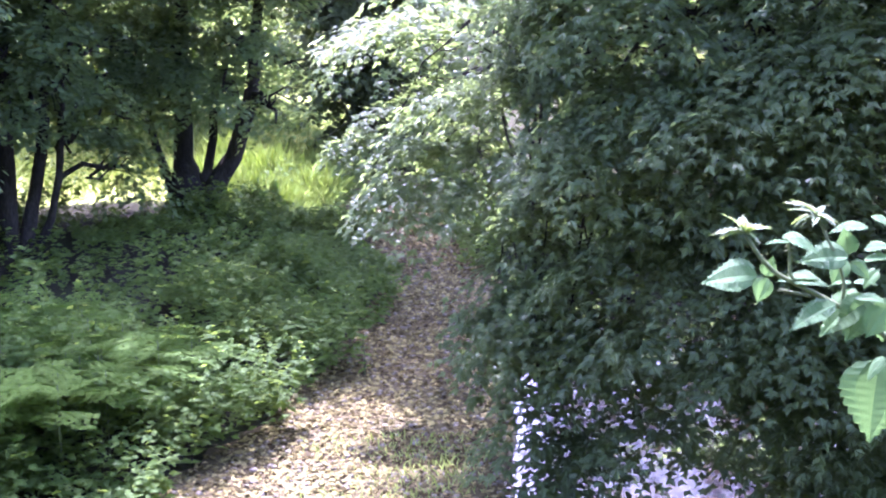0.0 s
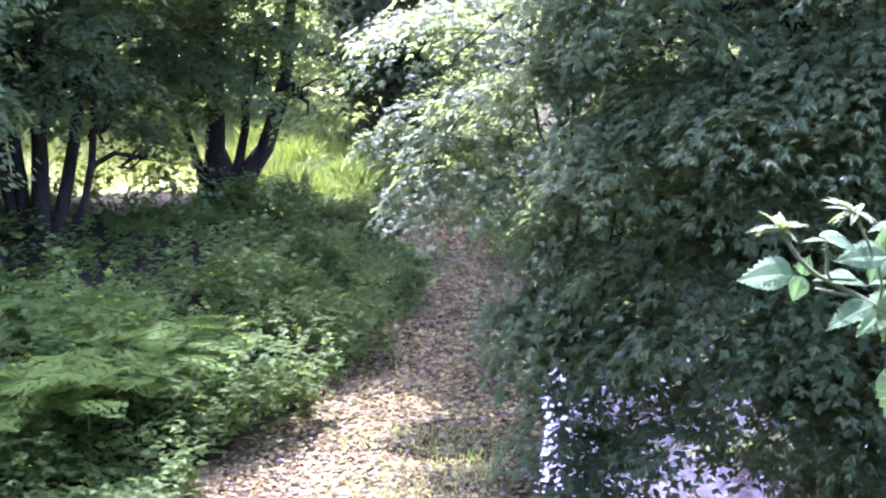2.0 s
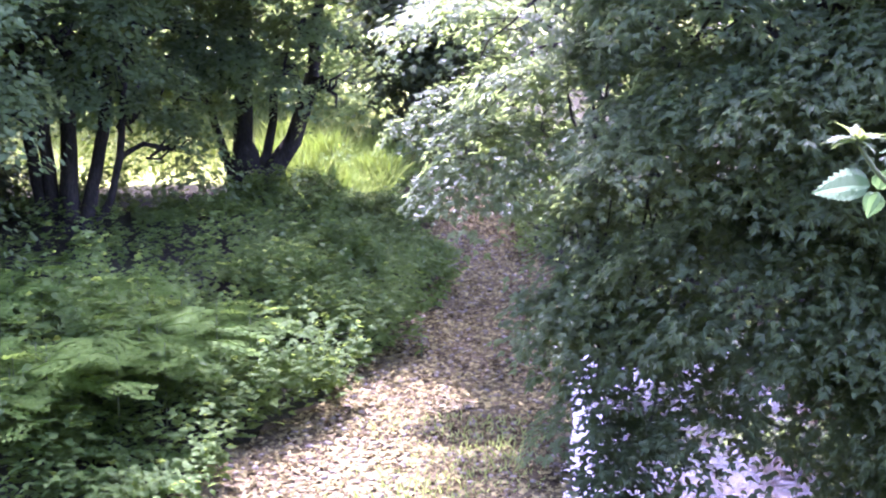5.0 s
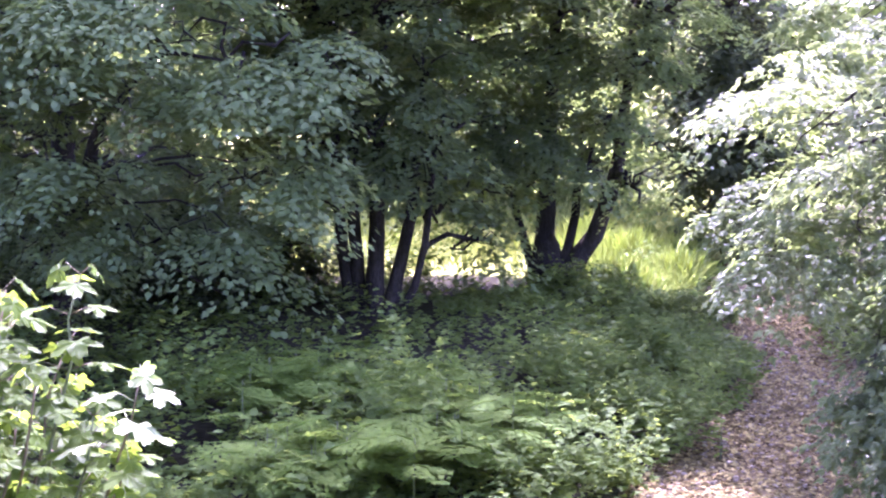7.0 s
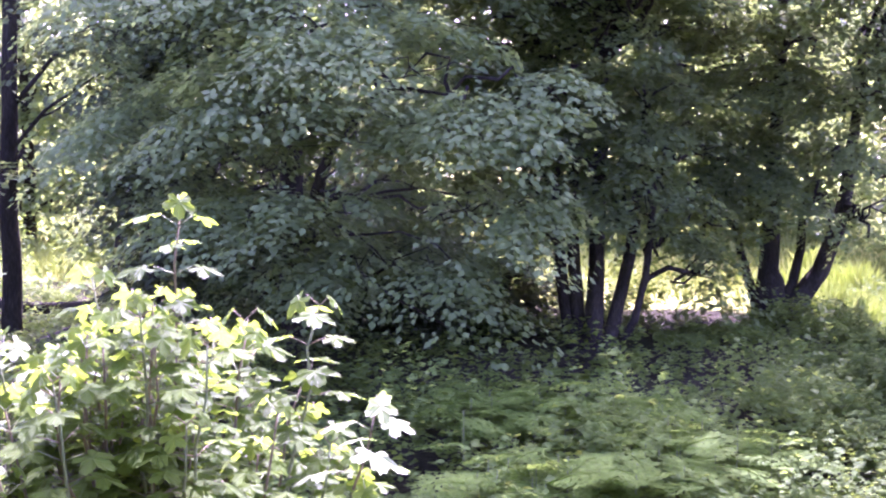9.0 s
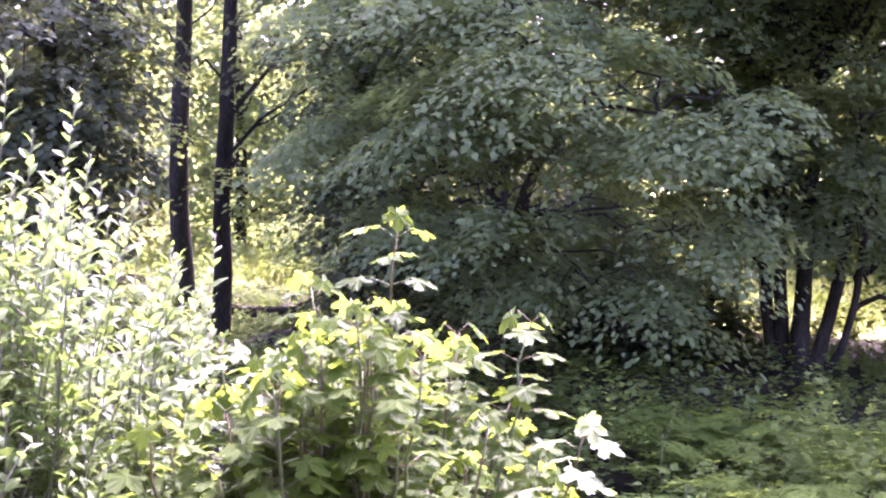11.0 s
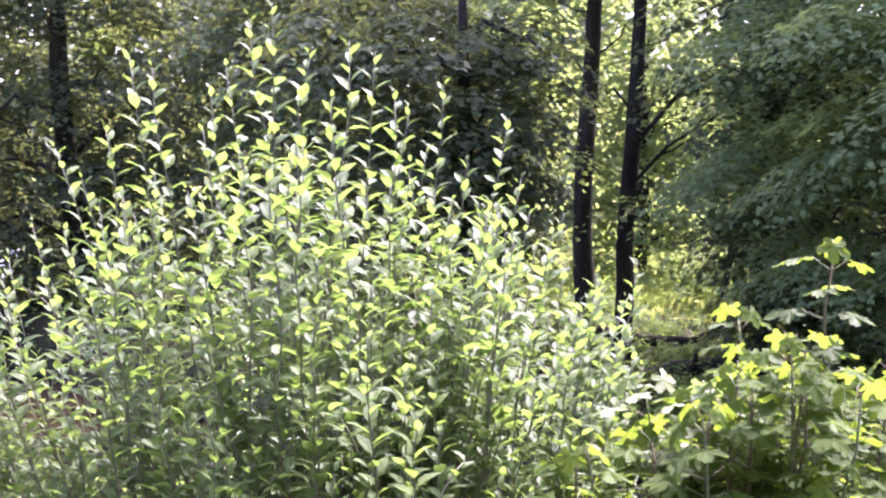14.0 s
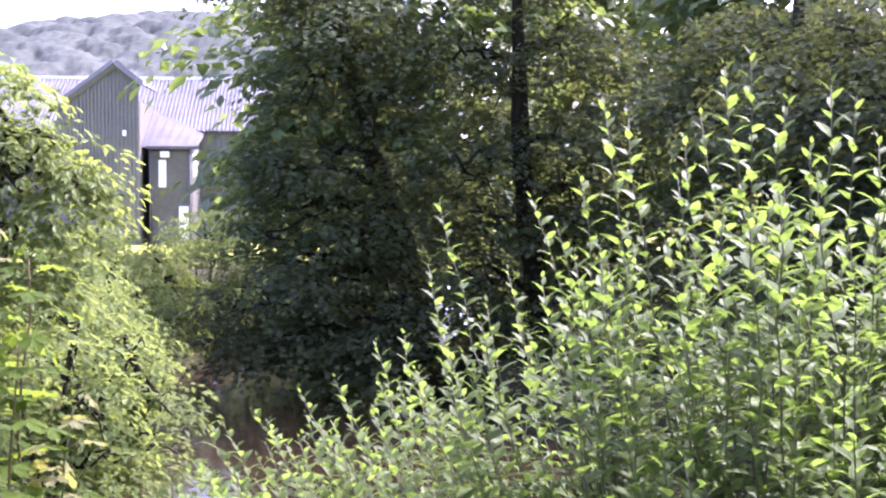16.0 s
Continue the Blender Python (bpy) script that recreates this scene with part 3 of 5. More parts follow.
# unseen high masses here keep sun off the plants below
tree("multi_stemmed_tree", "slender tree with five leaning dark stems", (-5.3, 17.3, 0.2),
     [([(-5.45, 17.2, 0.0), (-5.62, 17.2, 0.9), (-5.68, 17.2, 1.6), (-5.8, 17.3, 3.6)], [0.1, 0.085, 0.075, 0.04]),
      ([(-5.38, 17.25, 0.0), (-5.45, 17.2, 0.9), (-5.5, 17.2, 1.8), (-5.45, 17.3, 3.8)], [0.1, 0.085, 0.075, 0.04]),
      ([(-5.25, 17.2, 0.0), (-5.2, 17.2, 0.9), (-5.18, 17.2, 1.8), (-5.1, 17.3, 3.8)], [0.13, 0.11, 0.095, 0.05]),
      ([(-5.15, 17.25, 0.0), (-4.95, 17.25, 0.7), (-4.78, 17.3, 1.5), (-4.6, 17.3, 3.2)], [0.1, 0.09, 0.075, 0.04]),
      ([(-5.1, 17.3, 0.05), (-4.75, 17.3, 0.55), (-4.6, 17.35, 1.2), (-4.5, 17.4, 2.4)], [0.06, 0.05, 0.045, 0.03])],
     [(-5.7, 17.5, 2.9, 1.1, 1.0, 0.6), (-5.0, 17.5, 2.3, 0.7, 0.7, 0.35), (-4.4, 17.6, 1.6, 0.5, 0.5, 0.25), (-6.5, 17.6, 3.4, 1.0, 1.0, 0.6), (-4.6, 17.6, 3.2, 0.9, 0.9, 0.6), (-5.9, 18.0, 4.5, 2.0, 1.8, 0.8, 0.7), (-6.8, 18.9, 5.4, 2.2, 2.0, 0.9, 1.1), (-6.4, 18.4, 2.2, 1.2, 0.7, 0.6, 1.1), (-5.2, 18.6, 1.9, 0.9, 0.5, 0.4, 1.1), (-7.4, 18.6, 2.6, 1.0, 0.8, 0.9, 1.1), (-5.4, 17.0, 5.2, 1.4, 1.2, 0.6, 1.2), (-4.8, 15.4, 5.2, 1.3, 1.2, 0.5, 1.0), (-6.4, 15.2, 5.2, 1.3, 1.2, 0.5, 1.0), (-5.2, 16.8, 2.7, 0.9, 0.5, 0.4, 0.7), (-4.2, 18.4, 1.1, 0.55, 0.35, 0.45, 1.2), (-4.0, 18.8, 1.8, 0.5, 0.35, 0.35, 1.0), (-2.7, 15.3, 5.5, 0.7, 0.8, 0.4, 0.3), (-6.8, 16.8, 5.6, 1.4, 1.2, 0.6, 1.2), (-4.6, 17.8, 5.9, 1.2, 1.2, 0.5, 0.7), (-6.2, 19.0, 6.9, 2.0, 1.8, 0.6, 0.5), (-8.5, 20.0, 6.8, 2.0, 2.0, 0.6, 0.6), (-6.5, 21.5, 7.2, 2.0, 1.5, 0.6, 0.4),
      (-6.3, 16.4, 1.9, 0.8, 0.5, 0.35), (-5.5, 16.3, 1.95, 0.6, 0.5, 0.3, 0.8), (-4.9, 16.4, 1.9, 0.5, 0.5, 0.3, 0.8), (-4.3, 16.6, 2.3, 0.6, 0.5, 0.35), (-5.0, 16.3, 2.6, 0.7, 0.5, 0.35), (-5.8, 16.2, 2.7, 0.7, 0.5, 0.35),
      (-4.4, 16.5, 3.3, 0.7, 0.6, 0.5), (-5.4, 16.3, 3.5, 0.8, 0.6, 0.5), (-6.3, 16.4, 3.3, 0.8, 0.6, 0.5), (-5.0, 16.4, 4.3, 0.9, 0.7, 0.5), (-5.7, 15.7, 4.1, 0.6, 0.5, 0.35, 0.8), (-4.7, 15.6, 4.0, 0.6, 0.5, 0.35, 0.8), (-5.2, 15.5, 4.6, 0.7, 0.5, 0.35, 0.8), (-4.2, 15.9, 4.6, 0.5, 0.5, 0.35, 0.8)] + curtain(-8.0, -4.2, 18.9, 2.0, 5.2, 0.85, 1.3) + shade_crown(-5.6, 17.5, 2.4, 5.8, 10.5, 12, 0.35) + shade_crown(-5.1, 14.2, 1.6, 5.4, 8.0, 14, 0.9) + shade_crown(-4.7, 15.6, 1.3, 5.0, 7.0, 12, 0.9),
     OVAL2W, CANOPY, 0.08, 9.5, 150, 0.4, 0.1, ruffle=0.2, up=1.6, domed=0.75, ceiling=4.8)

# out-of-view masses over 5 m darken the boughs beneath
tree("sycamore_tree", "broad sycamore with drooping boughs over the bank", (-7.8, 14.2, 0.1),
     [([(-7.8, 14.2, -0.1), (-7.75, 14.1, 1.5), (-7.6, 13.9, 3.2), (-7.3, 13.6, 5.0)], [0.16, 0.14, 0.12, 0.07]),
      ([(-7.7, 14.1, 1.4), (-7.0, 13.5, 2.8), (-6.0, 12.8, 3.5), (-5.2, 12.5, 3.4)], [0.09, 0.06, 0.03, 0.012])],
     [(-7.6, 13.5, 1.0, 0.7, 0.4, 0.5), (-7.4, 13.4, 2.0, 0.7, 0.4, 0.4), (-5.1, 12.1, 1.75, 0.45, 0.5, 0.2), (-6.1, 11.7, 2.3, 0.6, 0.6, 0.33), (-4.7, 12.3, 2.3, 0.7, 0.7, 0.33), (-5.95, 11.8, 2.95, 0.9, 0.9, 0.45), (-5.05, 12.2, 2.95, 0.8, 0.8, 0.45),
      (-5.4, 12.0, 3.65, 1.0, 1.0, 0.5), (-4.2, 12.5, 3.2, 0.5, 0.7, 0.4), (-6.4, 11.6, 3.6, 0.9, 0.9, 0.5), (-4.3, 12.5, 2.3, 0.35, 0.5, 0.18), (-5.8, 11.9, 1.8, 0.5, 0.6, 0.25),
      (-5.0, 12.2, 1.5, 0.35, 0.4, 0.12, 1.2), (-7.3, 12.3, 3.2, 1.0, 1.0, 0.6), (-8.2, 12.6, 3.0, 1.0, 1.0, 0.6), (-8.2, 12.8, 2.1, 0.8, 0.8, 0.4),
      (-7.2, 12.0, 2.2, 0.8, 0.8, 0.4), (-7.0, 12.0, 4.2, 1.2, 1.2, 0.6), (-8.6, 13.0, 4.2, 1.2, 1.2, 0.7), (-9.3, 13.6, 2.8, 0.8, 0.8, 0.5), (-6.8, 12.2, 1.7, 0.7, 0.7, 0.3), (-7.6, 13.4, 6.1, 2.1, 1.4, 0.7, 1.5), (-9.4, 14.5, 6.2, 2.2, 1.8, 0.8, 0.8), (-7.4, 15.6, 4.8, 2.0, 1.8, 0.9, 0.5), (-6.2, 14.6, 4.2, 1.2, 1.2, 0.6, 0.5), (-8.0, 14.2, 1.6, 1.2, 0.8, 0.7, 0.8), (-9.0, 14.6, 3.6, 1.2, 0.8, 0.9, 0.8), (-7.5, 15.8, 1.4, 0.9, 0.5, 0.7, 1.3), (-6.5, 16.2, 1.4, 0.7, 0.5, 0.7, 1.3), (-8.6, 15.4, 1.3, 0.7, 0.5, 0.7, 1.2), (-7.3, 14.6, 7.3, 2.4, 1.8, 0.7, 1.0), (-9.8, 16.2, 7.7, 2.4, 2.0, 0.7, 0.9)] + curtain(-10.2, -6.0, 15.1, 1.5, 5.2, 0.9, 1.3) + shade_crown(-7.6, 14.6, 2.6, 6.2, 11.0, 13, 0.35) + shade_crown(-9.4, 15.9, 1.8, 6.0, 9.0, 11, 0.9),
     KITE, CANOPY, 0.082, 9, 160, 0.42, 0.1, hollow=0.3, limb_r=0.022, ruffle=0.18, up=1.6, domed=0.8, ceiling=4.8)

# unseen foliage over the alders cuts the sun around them
tree("alder_tree", "tall straight alder trunk in deep shade", (-14.6, 16.95, 0.3),
     [([(-14.55, 16.95, 0.0), (-14.68, 16.9, 1.7), (-14.66, 16.9, 3.1), (-14.6, 16.95, 4.6), (-14.5, 17.0, 8.0)], [0.17, 0.15, 0.14, 0.13, 0.07])],
     [(-14.6, 17.2, 6.6, 1.9, 1.9, 1.0), (-13.8, 17.4, 4.7, 0.7, 0.7, 0.4), (-15.6, 17.0, 4.6, 0.9, 0.9, 0.5), (-15.8, 17.0, 3.2, 0.8, 0.8, 0.5), (-16.5, 17.6, 5.6, 1.2, 0.9, 0.7), (-13.6, 15.9, 3.0, 0.6, 0.4, 0.25, 0.6)] + shade_crown(-14.6, 17.8, 2.0, 7.0, 11.0, 8, 0.5),
     OVAL2W, CANOPY, 0.1, 11, 50, 0.4, group="alders", limb_r=0.022)
tree("alder_tree", "tall straight alder trunk with bare side branches", (-12.45, 15.15, 0.1),
     [([(-12.45, 15.1, -0.1), (-12.42, 15.15, 1.3), (-12.4, 15.15, 2.7), (-12.35, 15.2, 3.8), (-12.25, 15.2, 7.6)], [0.15, 0.125, 0.115, 0.1, 0.06]),
      ([(-12.35, 15.2, 3.3), (-11.8, 15.3, 3.9), (-11.0, 15.4, 4.5)], [0.035, 0.028, 0.012]),
      ([(-12.35, 15.2, 2.8), (-11.8, 15.2, 3.3), (-10.9, 15.3, 3.8)], [0.03, 0.024, 0.01])],
     [(-12.4, 15.4, 6.4, 1.8, 1.8, 0.9), (-10.9, 15.9, 4.2, 0.6, 0.6, 0.4), (-10.9, 16.4, 5.5, 1.0, 0.9, 0.6), (-11.2, 16.0, 2.9, 0.6, 0.6, 0.35), (-12.9, 14.6, 3.9, 0.5, 0.4, 0.2, 0.5), (-12.0, 14.6, 2.5, 0.45, 0.4, 0.2, 0.6), (-10.4, 15.6, 3.7, 0.9, 0.9, 0.6), (-10.2, 15.8, 2.6, 0.8, 0.8, 0.5), (-9.4, 15.4, 4.2, 1.2, 1.2, 0.8)] + shade_crown(-10.6, 17.4, 2.6, 6.2, 10.5, 15, 0.8),
     OVAL2W, CANOPY, 0.1, 11, 50, 0.4, group="alders", limb_r=0.022)
for px, py, lean in ((-13.9, 19.4, 0.35), (-12.4, 18.2, -0.1)):
    tree("young_tree", "thin dark young tree in the shade of the alders", (px, py, 0.25),
         [([(px, py, 0.1), (px + lean * 0.5, py, 1.4), (px + lean, py, 2.6), (px + lean * 1.2, py, 4.6)], [0.07, 0.06, 0.05, 0.03])],
         [(px + lean, py, 4.2, 1.0, 1.0, 0.7), (px + lean + 0.7, py, 3.2, 0.7, 0.7, 0.4)], OVAL2W, CANOPY, 0.1, 14, 50, 0.36, group="young trees")
# shade on this tree is put into its leaf colour
tree("shaded_tree", "slender tree standing in the shade, coloured dark for it", (-10.2, 15.0, 0.1),
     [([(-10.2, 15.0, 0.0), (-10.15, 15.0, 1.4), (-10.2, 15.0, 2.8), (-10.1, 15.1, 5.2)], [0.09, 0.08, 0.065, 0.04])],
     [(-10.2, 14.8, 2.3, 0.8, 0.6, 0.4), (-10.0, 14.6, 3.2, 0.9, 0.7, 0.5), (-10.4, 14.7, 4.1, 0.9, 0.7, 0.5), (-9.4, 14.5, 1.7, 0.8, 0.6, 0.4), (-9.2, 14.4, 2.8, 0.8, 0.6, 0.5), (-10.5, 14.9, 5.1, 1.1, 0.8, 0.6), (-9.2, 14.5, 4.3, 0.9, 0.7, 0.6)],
     OVAL2W, SHADELEAF, 0.1, 12, 70, 0.4)
# dark leaf colour for shade; the mass near 8 m is unseen, blocking sun
tree("willow_tree", "leafy tree overhanging the water, coloured dark for shade", (-13.9, 14.0, 0.1),
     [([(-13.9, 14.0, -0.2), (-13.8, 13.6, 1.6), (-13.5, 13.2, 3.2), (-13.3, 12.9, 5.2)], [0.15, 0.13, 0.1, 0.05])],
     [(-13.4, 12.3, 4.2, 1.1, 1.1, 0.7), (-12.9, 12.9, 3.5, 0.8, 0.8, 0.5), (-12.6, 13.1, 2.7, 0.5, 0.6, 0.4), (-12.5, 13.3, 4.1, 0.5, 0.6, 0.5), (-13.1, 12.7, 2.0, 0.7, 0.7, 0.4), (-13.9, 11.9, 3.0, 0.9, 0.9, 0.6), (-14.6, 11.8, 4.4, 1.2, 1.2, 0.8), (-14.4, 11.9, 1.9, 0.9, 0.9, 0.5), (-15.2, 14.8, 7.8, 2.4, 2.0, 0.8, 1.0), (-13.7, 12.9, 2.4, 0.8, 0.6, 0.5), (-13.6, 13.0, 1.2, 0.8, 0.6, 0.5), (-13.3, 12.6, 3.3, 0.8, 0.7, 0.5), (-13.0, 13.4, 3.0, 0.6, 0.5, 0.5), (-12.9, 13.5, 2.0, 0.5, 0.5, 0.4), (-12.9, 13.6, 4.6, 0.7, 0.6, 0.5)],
     OVAL2W, SHADELEAF, 0.11, 11, 70, 0.42)

# leaf colour carries the shade; masses above 8 m are unseen, for shadow
tree("riverside_tree", "dense broadleaf tree above the stream, coloured dark for shade", (-27.2, 12.9, 0.0),
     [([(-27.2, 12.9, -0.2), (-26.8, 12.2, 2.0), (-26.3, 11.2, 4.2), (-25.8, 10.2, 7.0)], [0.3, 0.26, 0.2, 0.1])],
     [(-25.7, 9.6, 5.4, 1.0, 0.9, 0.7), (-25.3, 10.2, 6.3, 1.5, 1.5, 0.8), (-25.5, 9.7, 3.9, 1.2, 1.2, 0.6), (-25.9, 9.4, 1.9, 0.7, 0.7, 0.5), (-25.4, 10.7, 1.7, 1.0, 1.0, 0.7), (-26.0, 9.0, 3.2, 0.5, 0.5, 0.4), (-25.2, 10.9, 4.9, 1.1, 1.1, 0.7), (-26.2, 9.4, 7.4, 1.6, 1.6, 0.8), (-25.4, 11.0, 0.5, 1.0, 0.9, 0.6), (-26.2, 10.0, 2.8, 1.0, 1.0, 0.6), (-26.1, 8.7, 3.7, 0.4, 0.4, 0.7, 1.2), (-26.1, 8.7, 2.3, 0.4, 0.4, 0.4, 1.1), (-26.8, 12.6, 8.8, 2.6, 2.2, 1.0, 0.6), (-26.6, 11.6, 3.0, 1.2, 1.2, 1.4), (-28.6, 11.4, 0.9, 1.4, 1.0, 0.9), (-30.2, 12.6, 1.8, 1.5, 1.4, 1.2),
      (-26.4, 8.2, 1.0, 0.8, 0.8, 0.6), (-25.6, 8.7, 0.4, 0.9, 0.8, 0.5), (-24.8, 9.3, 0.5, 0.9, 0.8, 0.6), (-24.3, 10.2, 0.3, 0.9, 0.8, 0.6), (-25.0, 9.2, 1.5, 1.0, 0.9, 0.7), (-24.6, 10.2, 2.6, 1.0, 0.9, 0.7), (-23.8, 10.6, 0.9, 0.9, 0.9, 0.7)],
     OVAL2W, SHADELEAF, 0.12, 7.5, 78, 0.62, up=1.7, group="riverside trees", limb_r=0.09)
tree("riverside_tree", "dense broadleaf tree with tangled branches, coloured dark for shade", (-24.6, 14.2, 0.1),
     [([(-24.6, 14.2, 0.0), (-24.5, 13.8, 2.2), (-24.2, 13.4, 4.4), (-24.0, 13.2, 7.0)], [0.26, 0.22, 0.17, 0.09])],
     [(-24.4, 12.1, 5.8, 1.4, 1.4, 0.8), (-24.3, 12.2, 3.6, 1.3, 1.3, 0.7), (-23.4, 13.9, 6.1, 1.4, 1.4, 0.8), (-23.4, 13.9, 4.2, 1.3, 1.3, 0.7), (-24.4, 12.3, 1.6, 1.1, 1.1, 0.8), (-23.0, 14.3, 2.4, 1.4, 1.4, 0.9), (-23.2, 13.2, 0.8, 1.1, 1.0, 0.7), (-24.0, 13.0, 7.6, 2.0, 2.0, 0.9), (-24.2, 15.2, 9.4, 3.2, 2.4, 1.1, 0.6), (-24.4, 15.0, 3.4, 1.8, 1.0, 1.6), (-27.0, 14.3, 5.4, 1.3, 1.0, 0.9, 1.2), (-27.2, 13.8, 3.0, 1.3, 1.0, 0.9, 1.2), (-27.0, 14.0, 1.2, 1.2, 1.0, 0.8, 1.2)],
     OVAL2W, SHADELEAF, 0.12, 7.5, 78, 0.62, up=1.7, group="riverside trees", limb_r=0.08)
tree("riverside_tree", "broadleaf tree near the stream, coloured dark for shade", (-21.0, 17.6, 0.1),
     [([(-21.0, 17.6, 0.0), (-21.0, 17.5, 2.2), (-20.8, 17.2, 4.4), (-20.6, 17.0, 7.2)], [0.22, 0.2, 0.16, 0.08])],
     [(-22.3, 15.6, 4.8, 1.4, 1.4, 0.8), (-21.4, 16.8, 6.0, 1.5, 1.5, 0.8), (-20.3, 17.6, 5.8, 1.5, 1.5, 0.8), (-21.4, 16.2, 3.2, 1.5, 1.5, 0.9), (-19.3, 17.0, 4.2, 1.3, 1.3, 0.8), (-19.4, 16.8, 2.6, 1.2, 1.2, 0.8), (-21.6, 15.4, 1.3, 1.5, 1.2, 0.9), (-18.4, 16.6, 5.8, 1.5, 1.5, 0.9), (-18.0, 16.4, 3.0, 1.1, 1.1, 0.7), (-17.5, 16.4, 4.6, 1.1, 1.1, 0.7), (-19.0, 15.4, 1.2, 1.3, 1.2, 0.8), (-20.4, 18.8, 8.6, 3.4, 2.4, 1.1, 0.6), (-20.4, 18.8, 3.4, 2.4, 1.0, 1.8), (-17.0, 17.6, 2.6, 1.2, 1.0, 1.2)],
     OVAL2W, SHADELEAF, 0.12, 7.5, 78, 0.62, up=1.7, group="riverside trees", limb_r=0.07)

tree("ash_tree", "sunlit yellow-green tree by the near bank", (-11.0, 1.2, 0.5),
     [([(-11.0, 1.2, 0.3), (-10.9, 1.3, 1.8), (-10.6, 1.5, 3.4), (-10.4, 1.6, 4.6)], [0.08, 0.07, 0.05, 0.02])],
     [(-10.35, 1.55, 3.9, 0.45, 0.45, 0.35), (-10.15, 1.85, 3.5, 0.45, 0.45, 0.3), (-10.05, 2.15, 3.35, 0.32, 0.32, 0.18), (-10.2, 1.7, 2.9, 0.6, 0.55, 0.35), (-10.5, 1.3, 2.2, 0.6, 0.6, 0.5)],
     LANCE, BANKLEAF, 0.085, 60, 44, 0.22)
for px, py, s in ((-17.2, 3.4, 1.0), (-16.4, 3.9, 0.75), (-18.6, 3.5, 1.1), (-19.6, 4.3, 0.9), (-15.4, 2.9, 0.85), (-21.5, 4.7, 1.0), (-24.5, 5.7, 1.05), (-28.0, 7.2, 1.05), (-26.0, 4.6, 1.15), (-32.0, 9.6, 1.2), (-30.0, 6.6, 1.15)):
    tree("bank_shrub", "sunlit leafy shrub leaning over the stream bank", (px, py, 0.0),
         [([(px, py, -0.1), (px + 0.1, py + 0.1, 0.8 * s), (px, py + 0.2, 1.6 * s)], [0.05, 0.04, 0.02]), ([(px, py, 0.1), (px + 0.3, py - 0.2, 0.7 * s), (px + 0.4, py - 0.3, 1.3 * s)], [0.04, 0.03, 0.015])],
         [(px, py, 1.9 * s, 0.75 * s, 0.75 * s, 0.5 * s), (px + 0.3, py + 0.5 * s, 1.3 * s, 0.6 * s, 0.55 * s, 0.5 * s), (px + 0.2, py - 0.5 * s, 1.4 * s, 0.7 * s, 0.6 * s, 0.5 * s), (px + 0.4, py + 0.3, 0.6 * s, 0.75 * s, 0.7 * s, 0.5 * s), (px + 0.5, py - 0.4, 0.6 * s, 0.7 * s, 0.7 * s, 0.5 * s)],
         LANCE, BANKLEAF, 0.11, 24, 36, 0.26, category="shrub", group="bank shrubs")

# ---- dark trees at the back of the clearing ----
for px, py, s, low in ((-1.0, 26.5, 1.0, 1), (-8.8, 28.0, 0.95, 1), (-12.6, 27.6, 0.9, 0), (-16.2, 26.8, 1.0, 0), (-19.5, 24.4, 1.0, 1), (-6.0, 28.4, 1.0, 1), (-4.2, 28.6, 1.0, 1)):
    tree("background_tree", "shaded leafy tree at the edge of the clearing", (px, py, 0.3),
         [([(px, py, 0.1), (px + 0.1, py, 1.6), (px, py + 0.1, 3.4), (px - 0.1, py, 6.0)], [0.15, 0.13, 0.1, 0.05])],
         [(px, py, 2.6 * s, 1.4, 1.2, 0.8), (px - 0.6, py - 0.2, 1.1, 1.3 if low else 0.3, 0.9, 0.9, 1.0 if low else 0.05), (px + 0.9, py, 1.2, 0.9, 0.8, 0.8, 1.0 if low else 0.05), (px - 1.0, py + 0.3, 3.8 * s, 1.2, 1.0, 0.8), (px + 1.0, py + 0.2, 3.7 * s, 1.2, 1.0, 0.8), (px, py + 0.2, 5.0 * s, 1.6, 1.4, 0.9), (px + 0.2, py, 6.4 * s, 1.3, 1.2, 0.8)],
         OVAL2W, CANOPY, 0.15, 10, 36, 0.5, group="background trees")

# shade is in its leaf colour; masses above 6 m are unseen path shade
tree("background_tree", "bushy tree shading the end of the path, coloured dark for shade", (-1.3, 24.9, 0.3),
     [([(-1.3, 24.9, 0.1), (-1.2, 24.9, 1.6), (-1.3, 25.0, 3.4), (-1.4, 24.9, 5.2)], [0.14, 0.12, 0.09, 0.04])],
     [(-1.4, 24.3, 1.3, 0.7, 0.6, 0.6), (-1.0, 24.2, 1.0, 0.6, 0.6, 0.6), (-1.6, 24.2, 2.3, 0.7, 0.6, 0.6), (-1.1, 23.9, 2.1, 0.8, 0.7, 0.6), (-1.5, 24.5, 3.4, 0.9, 0.7, 0.6), (-0.9, 24.2, 3.2, 0.8, 0.8, 0.6), (-1.5, 23.8, 1.8, 0.8, 0.5, 0.5, 1.5), (-1.5, 23.8, 2.8, 0.8, 0.5, 0.5, 1.5), (-1.3, 24.6, 4.3, 0.9, 0.8, 0.6), (-1.3, 24.9, 5.3, 0.7, 0.7, 0.5)] + shade_crown(-1.4, 22.8, 0.9, 6.0, 7.4, 7, 0.8),
     OVAL2W, SHADELEAF, 0.12, 16, 60, 0.42, group="background trees")
